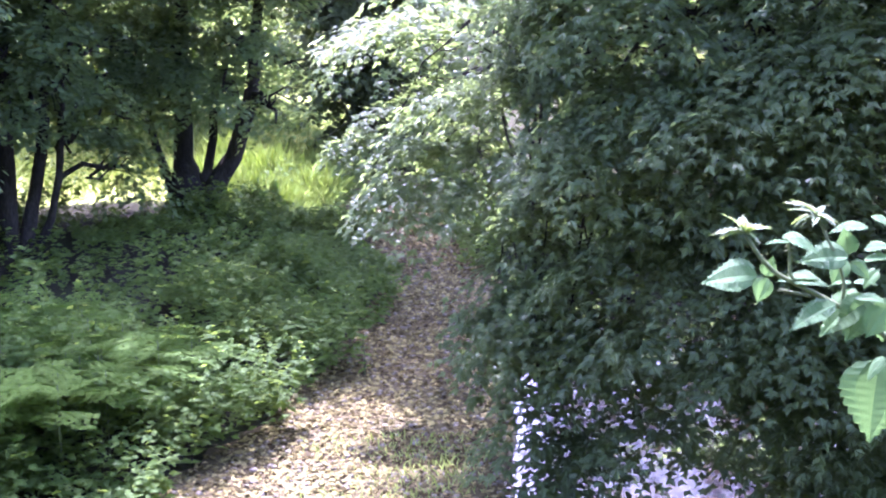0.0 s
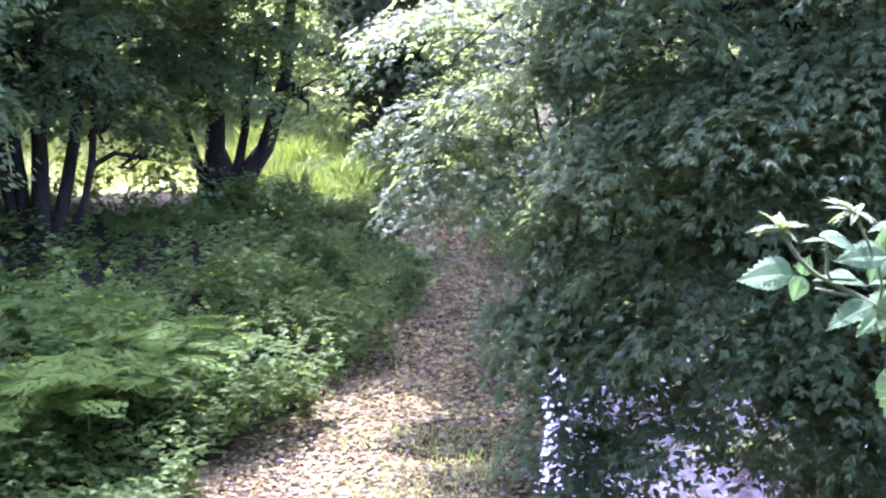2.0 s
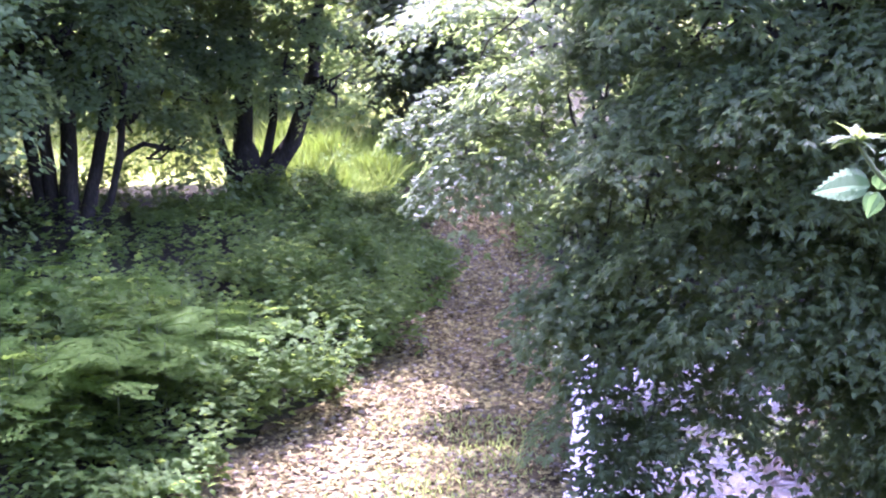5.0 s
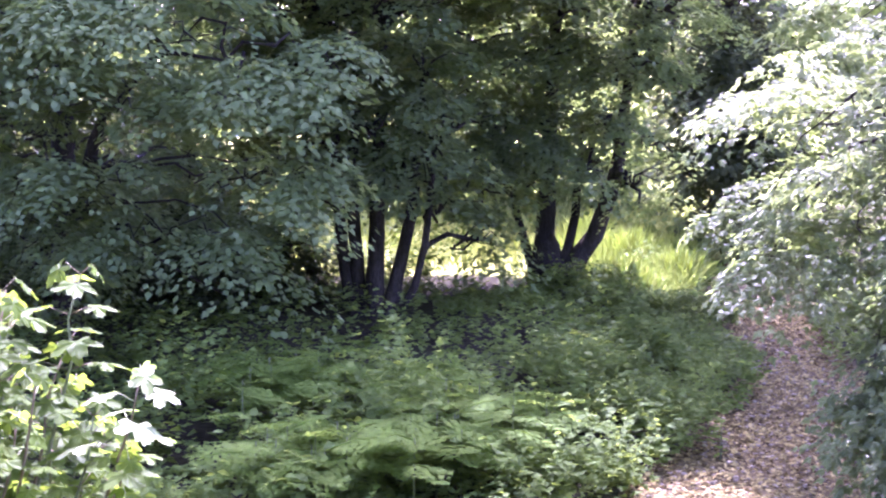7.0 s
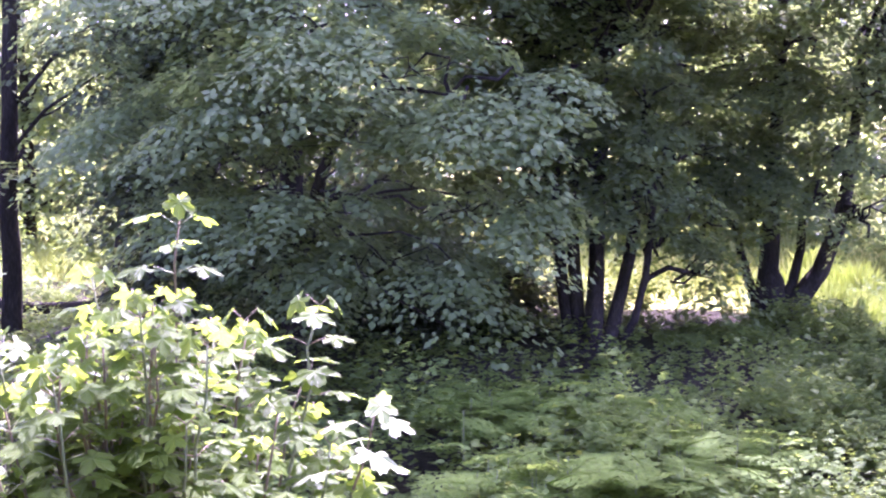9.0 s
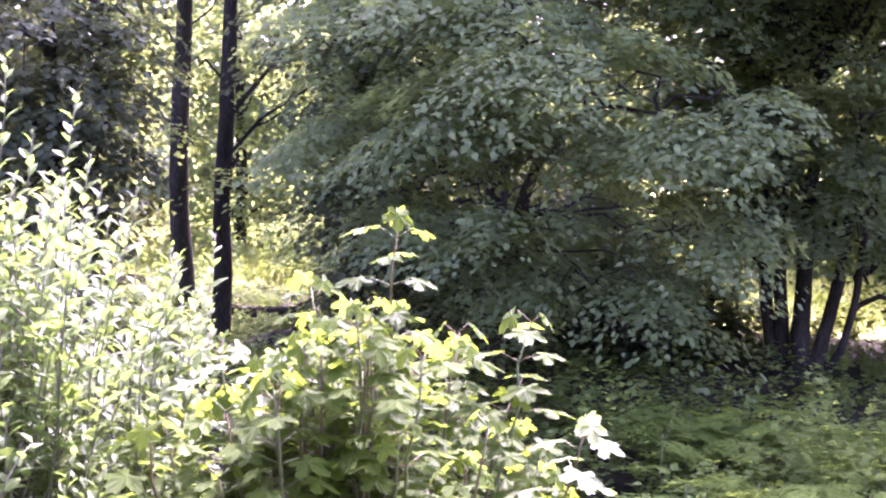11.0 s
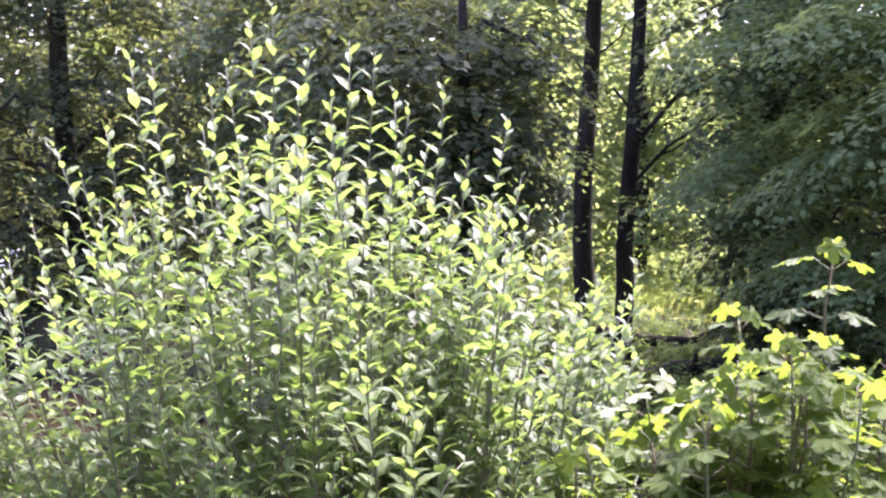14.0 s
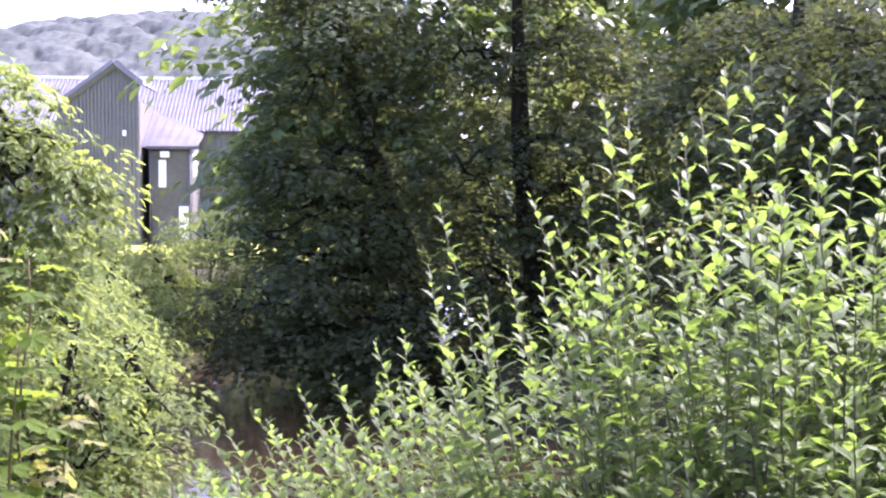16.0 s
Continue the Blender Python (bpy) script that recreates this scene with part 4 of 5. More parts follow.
# added so the stream mirrors dark leaves here instead of open sky
tree("background_tree", "dark leafy tree added behind the maple to block sky reflection", (4.6, 19.4, 0.2),
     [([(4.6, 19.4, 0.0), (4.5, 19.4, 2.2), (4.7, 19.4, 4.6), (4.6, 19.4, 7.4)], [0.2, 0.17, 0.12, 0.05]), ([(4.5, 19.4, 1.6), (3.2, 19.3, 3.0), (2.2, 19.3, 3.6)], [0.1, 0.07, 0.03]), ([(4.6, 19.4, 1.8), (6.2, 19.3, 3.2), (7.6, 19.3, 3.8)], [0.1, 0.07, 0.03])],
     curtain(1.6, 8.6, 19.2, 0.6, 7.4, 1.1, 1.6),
     OVAL2W, SHADELEAF, 0.16, 14, 40, 0.5, group="background trees")
# these fill the dark hollow; its shade is put into their leaf colour
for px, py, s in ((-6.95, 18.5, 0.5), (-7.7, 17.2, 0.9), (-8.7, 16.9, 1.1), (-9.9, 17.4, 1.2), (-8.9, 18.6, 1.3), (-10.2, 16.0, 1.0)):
    tree("shade_shrub", "leafy shrub under the trees, its dark colour standing in for shade", (px, py, 0.2),
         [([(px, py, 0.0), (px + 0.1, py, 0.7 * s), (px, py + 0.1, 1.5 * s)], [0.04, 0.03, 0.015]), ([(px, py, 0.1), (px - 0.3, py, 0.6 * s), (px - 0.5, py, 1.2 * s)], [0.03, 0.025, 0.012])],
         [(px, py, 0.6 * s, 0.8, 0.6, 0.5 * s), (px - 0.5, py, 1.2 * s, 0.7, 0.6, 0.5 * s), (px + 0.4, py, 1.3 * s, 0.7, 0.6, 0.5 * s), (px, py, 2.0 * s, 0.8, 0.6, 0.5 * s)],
         OVAL2W, SHADELEAF, 0.11, 18, 60, 0.4, category="shrub", group="shade shrubs")

for px, py, s in ((-13.6, 20.8, 0.75), (-12.3, 21.4, 0.9), (-15.4, 21.6, 1.0), (-11.0, 20.6, 0.6)):
    tree("meadow_shrub", "green shrub in the half shade of the clearing", (px, py, 0.2),
         [([(px, py, 0.0), (px + 0.1, py, 0.7 * s), (px, py + 0.1, 1.5 * s)], [0.04, 0.03, 0.015]), ([(px, py, 0.1), (px + 0.3, py, 0.6 * s), (px + 0.5, py, 1.2 * s)], [0.03, 0.025, 0.012])],
         [(px, py, 0.5 * s, 0.8, 0.6, 0.4 * s), (px - 0.4, py, 1.1 * s, 0.7, 0.6, 0.4 * s), (px + 0.5, py, 1.2 * s, 0.7, 0.6, 0.4 * s)],
         OVAL2W, CANOPY, 0.1, 16, 50, 0.36, category="shrub", group="meadow shrubs")

# ---- far woods, beyond the meadow ----
P, D, N, S = [], [], [], []
for k in range(85):
    az, d = radians(-84 + 108 * (k + R_.random()) / 85), R_.uniform(37, 50)
    if -83 < math.degrees(az) < -71.5:
        continue
    top = R_.uniform(6.0, 9.5) + (3.0 if math.degrees(az) < -40 else 0)
    cl = [(d * math.sin(az) + R_.uniform(-1.6, 1.6), d * math.cos(az) + R_.uniform(-1.6, 1.6), z, R_.uniform(1.3, 2.2), R_.uniform(1.3, 2.2), R_.uniform(0.7, 1.1)) for z in np.arange(1.0 if k % 3 else 2.4, top, 1.5)]
    p, a, n, s_ = sprays(cl, 5 if -70 < math.degrees(az) < -28 else 2.4, 9, 0.75, 0.56)
    P.append(p), D.append(a), N.append(n), S.append(s_)
tagged(new("far_woods", mesh_of("far_woods", *placed(OVAL2, np.concatenate(P), np.concatenate(D), np.concatenate(N), np.concatenate(S)), FARLEAF)),
       "sunlit green woodland beyond the meadow", "woodland", kind="stuff")

# ---- unseen woods behind the camera, added to block sky light ----
cl = []
for k in range(46):
    az, d = radians(100 + 150 * (k + R_.random()) / 46), R_.uniform(10, 15)
    cl += [(d * math.sin(az) + R_.uniform(-1, 1), d * math.cos(az) + R_.uniform(-1, 1), z, R_.uniform(1.2, 2.0), R_.uniform(1.2, 2.0), R_.uniform(0.7, 1.1)) for z in np.arange(1.4, 11.5, 1.6)]
tagged(new("woods_behind", mesh_of("woods_behind", *placed(OVAL2, *sprays(cl, 1.6, 14, 0.8, 0.47)), FARLEAF)), "unseen tall woodland added to block sky light behind the bank", "woodland", kind="stuff")

# ---- wooded hill, far off ----
# distance haze is put into this greyed, low-contrast colour
HILL = material("hazed_woodland", [(0.034, 0.043, 0.036), (0.046, 0.056, 0.046), (0.062, 0.07, 0.054)], 0.95, 0.05, 0.4, 0.25, 1.5, 0.05)
haz, hr = np.meshgrid(np.radians(np.linspace(-93, -64, 300)), np.linspace(240, 640, 90))
hz = 6 + 46 * smooth(240, 600, hr) + 9 * np.sin(haz * 9 + 1.2) * smooth(330, 600, hr)
for _ in range(3200):
    a0, r0, w = R_.uniform(-1.6, -1.13), R_.uniform(250, 640), R_.uniform(3.0, 8.0)
    dd = ((haz - a0) * r0) ** 2 + ((hr - r0) * 0.8) ** 2
    crown_top = 6 + 46 * smooth(240, 600, r0) + 9 * math.sin(a0 * 9 + 1.2) * smooth(330, 600, r0) + w * 0.9 * np.sqrt(np.maximum(0, 1 - dd / (w * w)))
    hz = np.where(dd < w * w, np.maximum(hz, crown_top), hz)
hz = hz + G.normal(0, 0.12, hz.shape) + 9 * (haz + 1.36) / 0.1 * 0.8 * smooth(300, 600, hr)
i, j = np.meshgrid(np.arange(299), np.arange(89))
q = (j * 300 + i).ravel()
tagged(new("wooded_hill", mesh_of("wooded_hill", np.stack([(hr * np.sin(haz)).ravel(), (hr * np.cos(haz)).ravel(), hz.ravel()], 1),
       np.concatenate([np.stack([q, q + 1, q + 301], 1), np.stack([q, q + 301, q + 300], 1)]), HILL, True)), "distant hill covered with woodland, haze greyed into its colour", "hill", kind="structure")

# ---- metal shed across the stream ----
CLAD = material("grey_cladding", [(0.12, 0.122, 0.105), (0.165, 0.165, 0.143)], 0.6, 0.6, 9, 0.1, 0.01, 0.3, 0.1)
ROOFING = material("pale_roof_sheet", [(0.085, 0.092, 0.092), (0.13, 0.138, 0.138)], 0.85, 0.5, 9, 0.1, 0.01, 0.15, 0.0)
PLAIN_WALL = material("plain_grey_panel", [(0.085, 0.085, 0.072), (0.12, 0.118, 0.1)], 0.75, 0.7, 8, 0.1, 0.01, 0.2)
DARK_PIPE = material("dark_gutter", [(0.06, 0.06, 0.065), (0.1, 0.1, 0.1)], 0.5, 2, 20, 0.1, 0.005)
LEAN_ROOF = material("grey_felt", [(0.06, 0.062, 0.064), (0.085, 0.088, 0.09)], 0.9, 0.7, 8, 0.1, 0.01, 0.1)
WHITE_PAINT = material("white_paint", [(0.7, 0.7, 0.7), (0.82, 0.82, 0.8)], 0.5, 2, 20, 0.1, 0.005)


def ribbed(a, b, c, d, ribs, proud):
    """A sheet from edge a-b (bottom) to d-c (top), folded into upright ribs."""
    a, b, c, d = (np.array(p, float) for p in (a, b, c, d))
    n = unit(np.cross(b - a, d - a))
    s = np.sort(np.concatenate([(np.arange(ribs + 1)[:, None] + np.array([0, 0.3, 0.4, 0.9])).ravel() / ribs]))
    s = s[s <= 1.0001]
    lift = np.tile([0, 0, proud, proud], ribs + 1)[:len(s)][:, None]
    lo = a + (b - a) * s[:, None] + n * lift
    hi = d + (c - d) * s[:, None] + n * lift
    v = np.concatenate([lo, hi, lo - n * 0.06, hi - n * 0.06])
    k = len(s)
    f = []
    for i in range(k - 1):
        f += [(i, i + 1, k + i + 1), (i, k + i + 1, k + i), (2 * k + i, 3 * k + i + 1, 2 * k + i + 1), (2 * k + i, 3 * k + i, 3 * k + i + 1)]
        f += [(k + i, k + i + 1, 3 * k + i + 1), (k + i, 3 * k + i + 1, 3 * k + i)]
    return v, np.array(f)


def block(x0, y0, z0, x1, y1, z1):
    bm = bmesh.new()
    bmesh.ops.create_cube(bm, size=1)
    bmesh.ops.bevel(bm, geom=bm.edges[:], offset=0.04, segments=1, affect="EDGES")
    for v in bm.verts:
        v.co = ((x0 + x1) / 2 + v.co.x * (x1 - x0), (y0 + y1) / 2 + v.co.y * (y1 - y0), (z0 + z1) / 2 + v.co.z * (z1 - z0))
    bmesh.ops.triangulate(bm, faces=bm.faces[:])
    bm.verts.index_update()
    out = np.array([v.co[:] for v in bm.verts]), np.array([[v.index for v in f.verts] for f in bm.faces])
    bm.free()
    return out


shed = thing("metal_shed", (0, 0, 0), "grey corrugated metal shed with a tall gable", "shed")
shed.matrix_world = pose(70 * math.sin(radians(-77)), 70 * math.cos(radians(-77)), 0, 0, 0, 77 - 9)
# tower, its front towards the stream
child("front_wall", mesh_of("front_wall", *joined([ribbed((-2.1, 0, 0), (0.6, 0, 0), (0.6, 0, 8.9), (-2.1, 0, 6.9), 16, 0.06), ribbed((0.6, 0, 0), (1.7, 0, 0), (1.7, 0, 8.1), (0.6, 0, 8.9), 6, 0.05)]), CLAD), shed)
child("side_wall", mesh_of("side_wall", *ribbed((1.72, 0.02, 0), (1.72, 5, 0), (1.72, 5, 7.2), (1.72, 0.02, 7.2), 4, 0.01), PLAIN_WALL), shed)
child("side_wall", mesh_of("side_wall", *ribbed((-2.1, 5, 0), (-2.1, 0.02, 0), (-2.1, 0.02, 6.9), (-2.1, 5, 6.9), 10, 0.03), CLAD), shed)
child("tower_roof", mesh_of("tower_roof", *ribbed((-2.25, -0.1, 6.85), (-2.25, 6, 6.85), (0.6, 6, 8.98), (0.6, -0.1, 8.98), 10, 0.04), ROOFING), shed)
child("tower_roof", mesh_of("tower_roof", *ribbed((1.85, 6, 7.98), (1.85, -0.1, 7.98), (0.6, -0.1, 8.98), (0.6, 6, 8.98), 10, 0.04), ROOFING), shed)
for a, b in (((-2.25, -0.13, 6.85), (0.6, -0.13, 9.0)), ((0.6, -0.13, 9.0), (1.82, -0.13, 8.0))):
    child("verge", mesh_of("verge", *tube(bent(a, b, 0, 3), [0.2, 0.2, 0.2], 4), ROOFING), shed, "pale metal verge trim")
# long range behind
child("long_wall", mesh_of("long_wall", *ribbed((-16, 5, 0), (14, 5, 0), (14, 5, 6.0), (-16, 5, 6.0), 90, 0.04), CLAD), shed)
child("long_roof", mesh_of("long_roof", *ribbed((-16.2, 4.7, 5.95), (14.2, 4.7, 5.95), (14.2, 11, 9.0), (-16.2, 11, 9.0), 150, 0.1), ROOFING), shed, "pale ribbed roof sheets")
child("ridge_cap", mesh_of("ridge_cap", *block(-16.2, 10.8, 8.98, 14.2, 11.3, 9.14), WHITE_PAINT), shed)
child("back_wall", mesh_of("back_wall", *block(-16, 11, 0, 14, 11.2, 8.9), CLAD), shed)
# lean-to with its door and pipes
child("annex_wall", mesh_of("annex_wall", *block(2.0, 0.7, 0, 4.1, 4.9, 5.1), PLAIN_WALL), shed)
child("annex_roof", mesh_of("annex_roof", *ribbed((1.75, 0.5, 5.12), (4.3, 0.5, 5.12), (4.3, 4.9, 5.9), (1.75, 4.9, 7.0), 3, 0.01), LEAN_ROOF), shed, "smooth grey lean-to roof")
child("gutter", mesh_of("gutter", *block(1.95, 0.42, 5.0, 4.35, 0.6, 5.16), DARK_PIPE), shed)
for px in (2.12, 3.95):
    child("downpipe", mesh_of("downpipe", *tube([(px, 0.6, 0.1), (px, 0.6, 2.5), (px, 0.6, 5.05)], [0.06, 0.06, 0.06], 8), DARK_PIPE, True), shed)
child("window", mesh_of("window", *block(2.5, 0.62, 3.2, 2.85, 0.72, 4.5), WHITE_PAINT), shed, "tall white blank window")
child("lamp_box", mesh_of("lamp_box", *block(2.6, 0.45, 4.62, 3.0, 0.72, 4.9), WHITE_PAINT), shed)
child("vent_pipe", mesh_of("vent_pipe", *tube([(4.2, 0.5, 3.6), (4.2, 0.5, 4.8)], [0.1, 0.1], 8), WHITE_PAINT, True), shed)
door = child("door", mesh_of("door", *block(3.45, 0.6, 0.2, 3.95, 0.72, 2.3), WHITE_PAINT), shed, "white painted door")
child("door_frame", mesh_of("door_frame", *block(3.35, 0.64, 0.15, 4.05, 0.7, 2.42), DARK_PIPE), door)
child("wall_light", mesh_of("wall_light", *block(0.95, -0.25, 5.6, 1.1, -0.02, 5.85), WHITE_PAINT), shed)

# ---- fallen log and leaning branch by the alders ----
log = thing("fallen_log", (-11.3, 14.8, 0.3), "dark rotting log lying across the bank", "log")
child("stem", mesh_of("log_stem", *tube(bent((-1.0, -0.5, -0.25), (1.0, 0.5, 0.35), 0.12, 9, 0.03), np.linspace(0.13, 0.08, 9), 9, 0.12), BARK, True), log)
child("snag", mesh_of("snag", *tube(bent((0.2, 0.1, 0.15), (0.5, -0.2, 0.5), 0.05, 4), [0.05, 0.04, 0.03, 0.02], 6, 0.1), BARK, True), log)
branch = thing("bent_branch", (-13.2, 17.2, 0.3), "dark bare branch curving up from the ground", "branch")
child("stem", mesh_of("branch_stem", *tube([(-0.9, -0.6, 0.25), (-0.3, -0.2, 0.1), (0.3, 0.2, 0.12), (0.9, 0.5, 0.45), (1.2, 0.7, 1.0), (1.25, 0.8, 1.8), (1.15, 0.9, 2.8)], [0.07, 0.09, 0.085, 0.075, 0.065, 0.055, 0.04], 8, 0.1), BARK, True), branch)

# ---- undergrowth on the far bank ----
def herb_patch(places, tall, leaf, size, leaves=11):
    """Leaves up short stems at many places."""
    k = len(places)
    swell = np.sin(1.9 * places[:, 0] + 0.7 * places[:, 1]) * np.sin(1.5 * places[:, 1] - 1.1 * places[:, 0] + 1.0) + 0.6 * np.sin(4.1 * places[:, 0] + 2.0) * np.sin(3.7 * places[:, 1])
    h = tall * G.uniform(0.5, 1.2, k) * np.clip(1.0 + 0.75 * swell, 0.25, 2.1)
    h = h * np.where(places[:, 0] < -4.5, np.interp(places[:, 1], [13.5, 16.0, 18.0, 19.5], [1.0, 0.5, 0.7, 1.8]), np.interp(places[:, 1], [13.5, 16.0], [1.0, 0.5]))
    s = np.sqrt(G.uniform(0.08, 1, (k, leaves, 1)))
    lean = G.normal(0, 0.16, (k, 1, 2))
    base = np.concatenate([places, height(places[:, 0], places[:, 1])[:, None]], 1)
    p = np.repeat(base[:, None], leaves, 1)
    p[..., 2:] += s * h[:, None, None]
    p[..., :2] += lean * s * h[:, None, None] + G.normal(0, 0.02, (k, leaves, 2))
    phi = G.uniform(0, 2 * np.pi, (k, leaves))
    d = np.stack([np.cos(phi), np.sin(phi), G.uniform(-0.25, 0.45, (k, leaves))], -1)
    n = np.stack([-0.3 * np.cos(phi), -0.3 * np.sin(phi), np.ones_like(phi)], -1) + G.normal(0, 0.28, (k, leaves, 3))
    z = size * G.uniform(0.55, 1.25, (k, leaves)) * (1.15 - 0.45 * s[..., 0])
    return placed(leaf, p.reshape(-1, 3), d.reshape(-1, 3), n.reshape(-1, 3), z.reshape(-1))


def scatter(n, x0, x1, y0, y1, keep):
    p = np.stack([G.uniform(x0, x1, n), G.uniform(y0, y1, n)], 1)
    return p[keep(p[:, 0], p[:, 1])]


def left_of_path(x, y):
    edge = path_middle(y) - path_half(y) - 0.03 + 0.12 * np.sin(3.1 * y) + 0.07 * np.sin(7.7 * y)
    return (x < edge) & (y > far_bank(x) + 0.1)


near_edge = scatter(6400, -4.5, 0.6, 8.3, 19.5, lambda x, y: left_of_path(x, y) & (x > path_middle(y) - path_half(y) - 1.5))
inner = scatter(11000, -9.5, 0.4, 8.4, 20.0, lambda x, y: left_of_path(x, y) & (x < path_middle(y) - path_half(y) - 0.9))
inner = inner[(inner[:, 1] < 12.5) | (inner[:, 1] > 17.6) | (inner[:, 0] > -2.9) | (G.random(len(inner)) < 0.24)]
inner = inner[(inner[:, 1] < 10.6) | (inner[:, 0] > -1.6) | (G.random(len(inner)) < 0.7)]
tagged(new("undergrowth", mesh_of("undergrowth", *joined([herb_patch(near_edge, 0.5, OVAL4, 0.115, 14), herb_patch(inner, 0.55, OVAL2W, 0.09, 13)]), HERB)),
       "lush green nettles and balsam covering the bank", "undergrowth", kind="stuff")
bank_left = scatter(3400, -34, -9.3, 10.5, 24, lambda x, y: (y > far_bank(x) - 0.25) & (y < far_bank(x) + 11))
by_log = scatter(3600, -17, -8.5, 11.6, 19, lambda x, y: y > far_bank(x) + 0.2)
right_side = scatter(1500, 0.2, 3.5, 16.3, 22, lambda x, y: y > far_bank(x) + 0.3)
beyond = scatter(1600, -3.5, 2.0, 18.5, 24, lambda x, y: np.abs(x - path_middle(y)) > path_half(y) + 0.1)
tagged(new("bank_herbs", mesh_of("bank_herbs", *joined([herb_patch(bank_left, 0.5, OVAL2W, 0.1, 9), herb_patch(by_log, 0.4, OVAL2W, 0.085, 9), herb_patch(right_side, 0.6, OVAL2W, 0.09, 10), herb_patch(beyond, 0.5, OVAL2W, 0.09, 10)]), HERB)),
       "low green plants along the shaded stream bank", "undergrowth", kind="stuff")
near_side = scatter(5000, -42, 4, -5, 16, lambda x, y: (y < near_bank(x) + 0.15) & (y > near_bank(x) - 6) & (np.hypot(x, y) > 2.6))
bank_top = scatter(3200, -7, 8, -6, 0.4, lambda x, y: np.hypot(x, y) > 1.0)
tagged(new("near_herbs", mesh_of("near_herbs", *joined([herb_patch(near_side, 0.45, OVAL2W, 0.075, 9), herb_patch(bank_top, 0.3, OVAL2W, 0.085, 8)]), HERB)), "green plants covering the near bank", "undergrowth", kind="stuff")

# feathery ferns standing out of the undergrowth
frond_me = mesh_of("frond", *FROND, FERN)
spots = scatter(420, -5.6, -1.9, 8.9, 13.0, lambda x, y: (np.sin(2.3 * x + 0.4) * np.sin(1.9 * y + 0.8) > -0.1) & left_of_path(x, y) & (x < path_middle(y) - path_half(y) - 0.7) & (np.arctan2(-x, y) > radians(8.0)) & (np.arctan2(-x, y) < radians(22.5)) & (y < 12.1))[:60]
for fx, fy in spots:
    fern = thing("fern", (fx, fy, float(height(fx, fy)) + 0.1), "light green fern with flat spreading feathery fronds", "fern", "ferns on the bank")
    turn, m = R_.uniform(0, 360), R_.randint(5, 8)
    for k in range(m):
        leaf = child("frond", frond_me, fern)
        s = R_.uniform(0.28, 0.52)
        leaf.matrix_local = pose(0, 0, R_.uniform(0.26, 0.58), R_.uniform(-14, 18), R_.uniform(-16, 16), turn + k * 360 / m + R_.uniform(-18, 18)) @ Matrix.Diagonal((s, s, s, 1))
    child("stalk", mesh_of("stalk", *tube([(0, 0, -0.15), (0, 0.01, 0.25), (0.01, 0, 0.58)], [0.007, 0.006, 0.004], 5), TWIG, True), fern)

# lone seedling on the path
seedling = thing("seedling", (-0.72, 12.35, 0.0), "small leafy seedling growing on the path", "plant")
child("stem", mesh_of("stem", *tube([(0, 0, -0.03), (0.01, 0, 0.15), (0, 0.01, 0.34)], [0.008, 0.006, 0.004], 5), TWIG, True), seedling)
herb_leaf_me = mesh_of("leaf", *HERB_LEAF, FERN)
for k in range(14):
    leaf = child("leaf", herb_leaf_me, seedling)
    s = R_.uniform(0.07, 0.11)
    leaf.matrix_local = pose(0, 0, 0.05 + 0.3 * k / 14, R_.uniform(-10, 35), 0, k * 137) @ Matrix.Diagonal((s, s, s, 1))


# ---- grass ----
def blades(places, tall, wide, lean=0.25):
    k = len(places)
    h = tall * G.uniform(0.4, 1.2, k) * (0.75 + 0.45 * np.sin(3.3 * places[:, 0] + 1.0) * np.sin(2.7 * places[:, 1]))
    p = np.concatenate([places, height(places[:, 0], places[:, 1])[:, None]], 1)
    d = np.concatenate([G.normal(0, lean, (k, 2)), np.ones((k, 1))], 1)
    n = np.concatenate([G.normal(0, 1, (k, 2)), np.zeros((k, 1))], 1)
    return placed(OVAL2, p, d, n, np.stack([np.full(k, wide), h, h], 1))


tall_grass = scatter(15000, -3.6, -1.6, 20.2, 24.0, lambda x, y: x < path_middle(y) - path_half(y) - 0.25 + 0.2 * np.sin(5 * y))
field_grass = scatter(24000, -22, -2, 20.5, 31, lambda x, y: (x < -3.2) | (y > 24))
path_grass = scatter(1200, -1.2, 0.3, 8.4, 10.6, lambda x, y: np.abs(x + 0.35) < 0.55 + G.normal(0, 0.15, len(x)))
tagged(new("long_grass", mesh_of("long_grass", *joined([blades(tall_grass, 0.5, 0.018, 0.55), blades(path_grass, 0.1, 0.016, 0.6)]), GRASS)),
       "bright sunlit long grass", "grass", kind="stuff")
tagged(new("field_grass", mesh_of("field_grass", *blades(field_grass, 0.38, 0.03, 0.45), DRY_GRASS)), "dry yellowing grass of the sunny meadow", "grass", kind="stuff")

# ---- leaf litter and pebbles on the path ----
FLAKE = (np.array([(0, 0, 0.0), (-0.32, 0.35, 0.1), (-0.2, 0.8, 0.06), (0.05, 1, 0.16), (0.3, 0.7, 0.02), (0.28, 0.25, 0.12)]), np.array([(0, 5, 1), (1, 5, 4), (1, 4, 2), (2, 4, 3)]))
lit = scatter(40000, -2.4, 0.8, 7.6, 20.5, lambda x, y: np.abs(x - path_middle(y)) < path_half(y) + 0.25)
k = len(lit)
phi = G.uniform(0, 2 * np.pi, k)
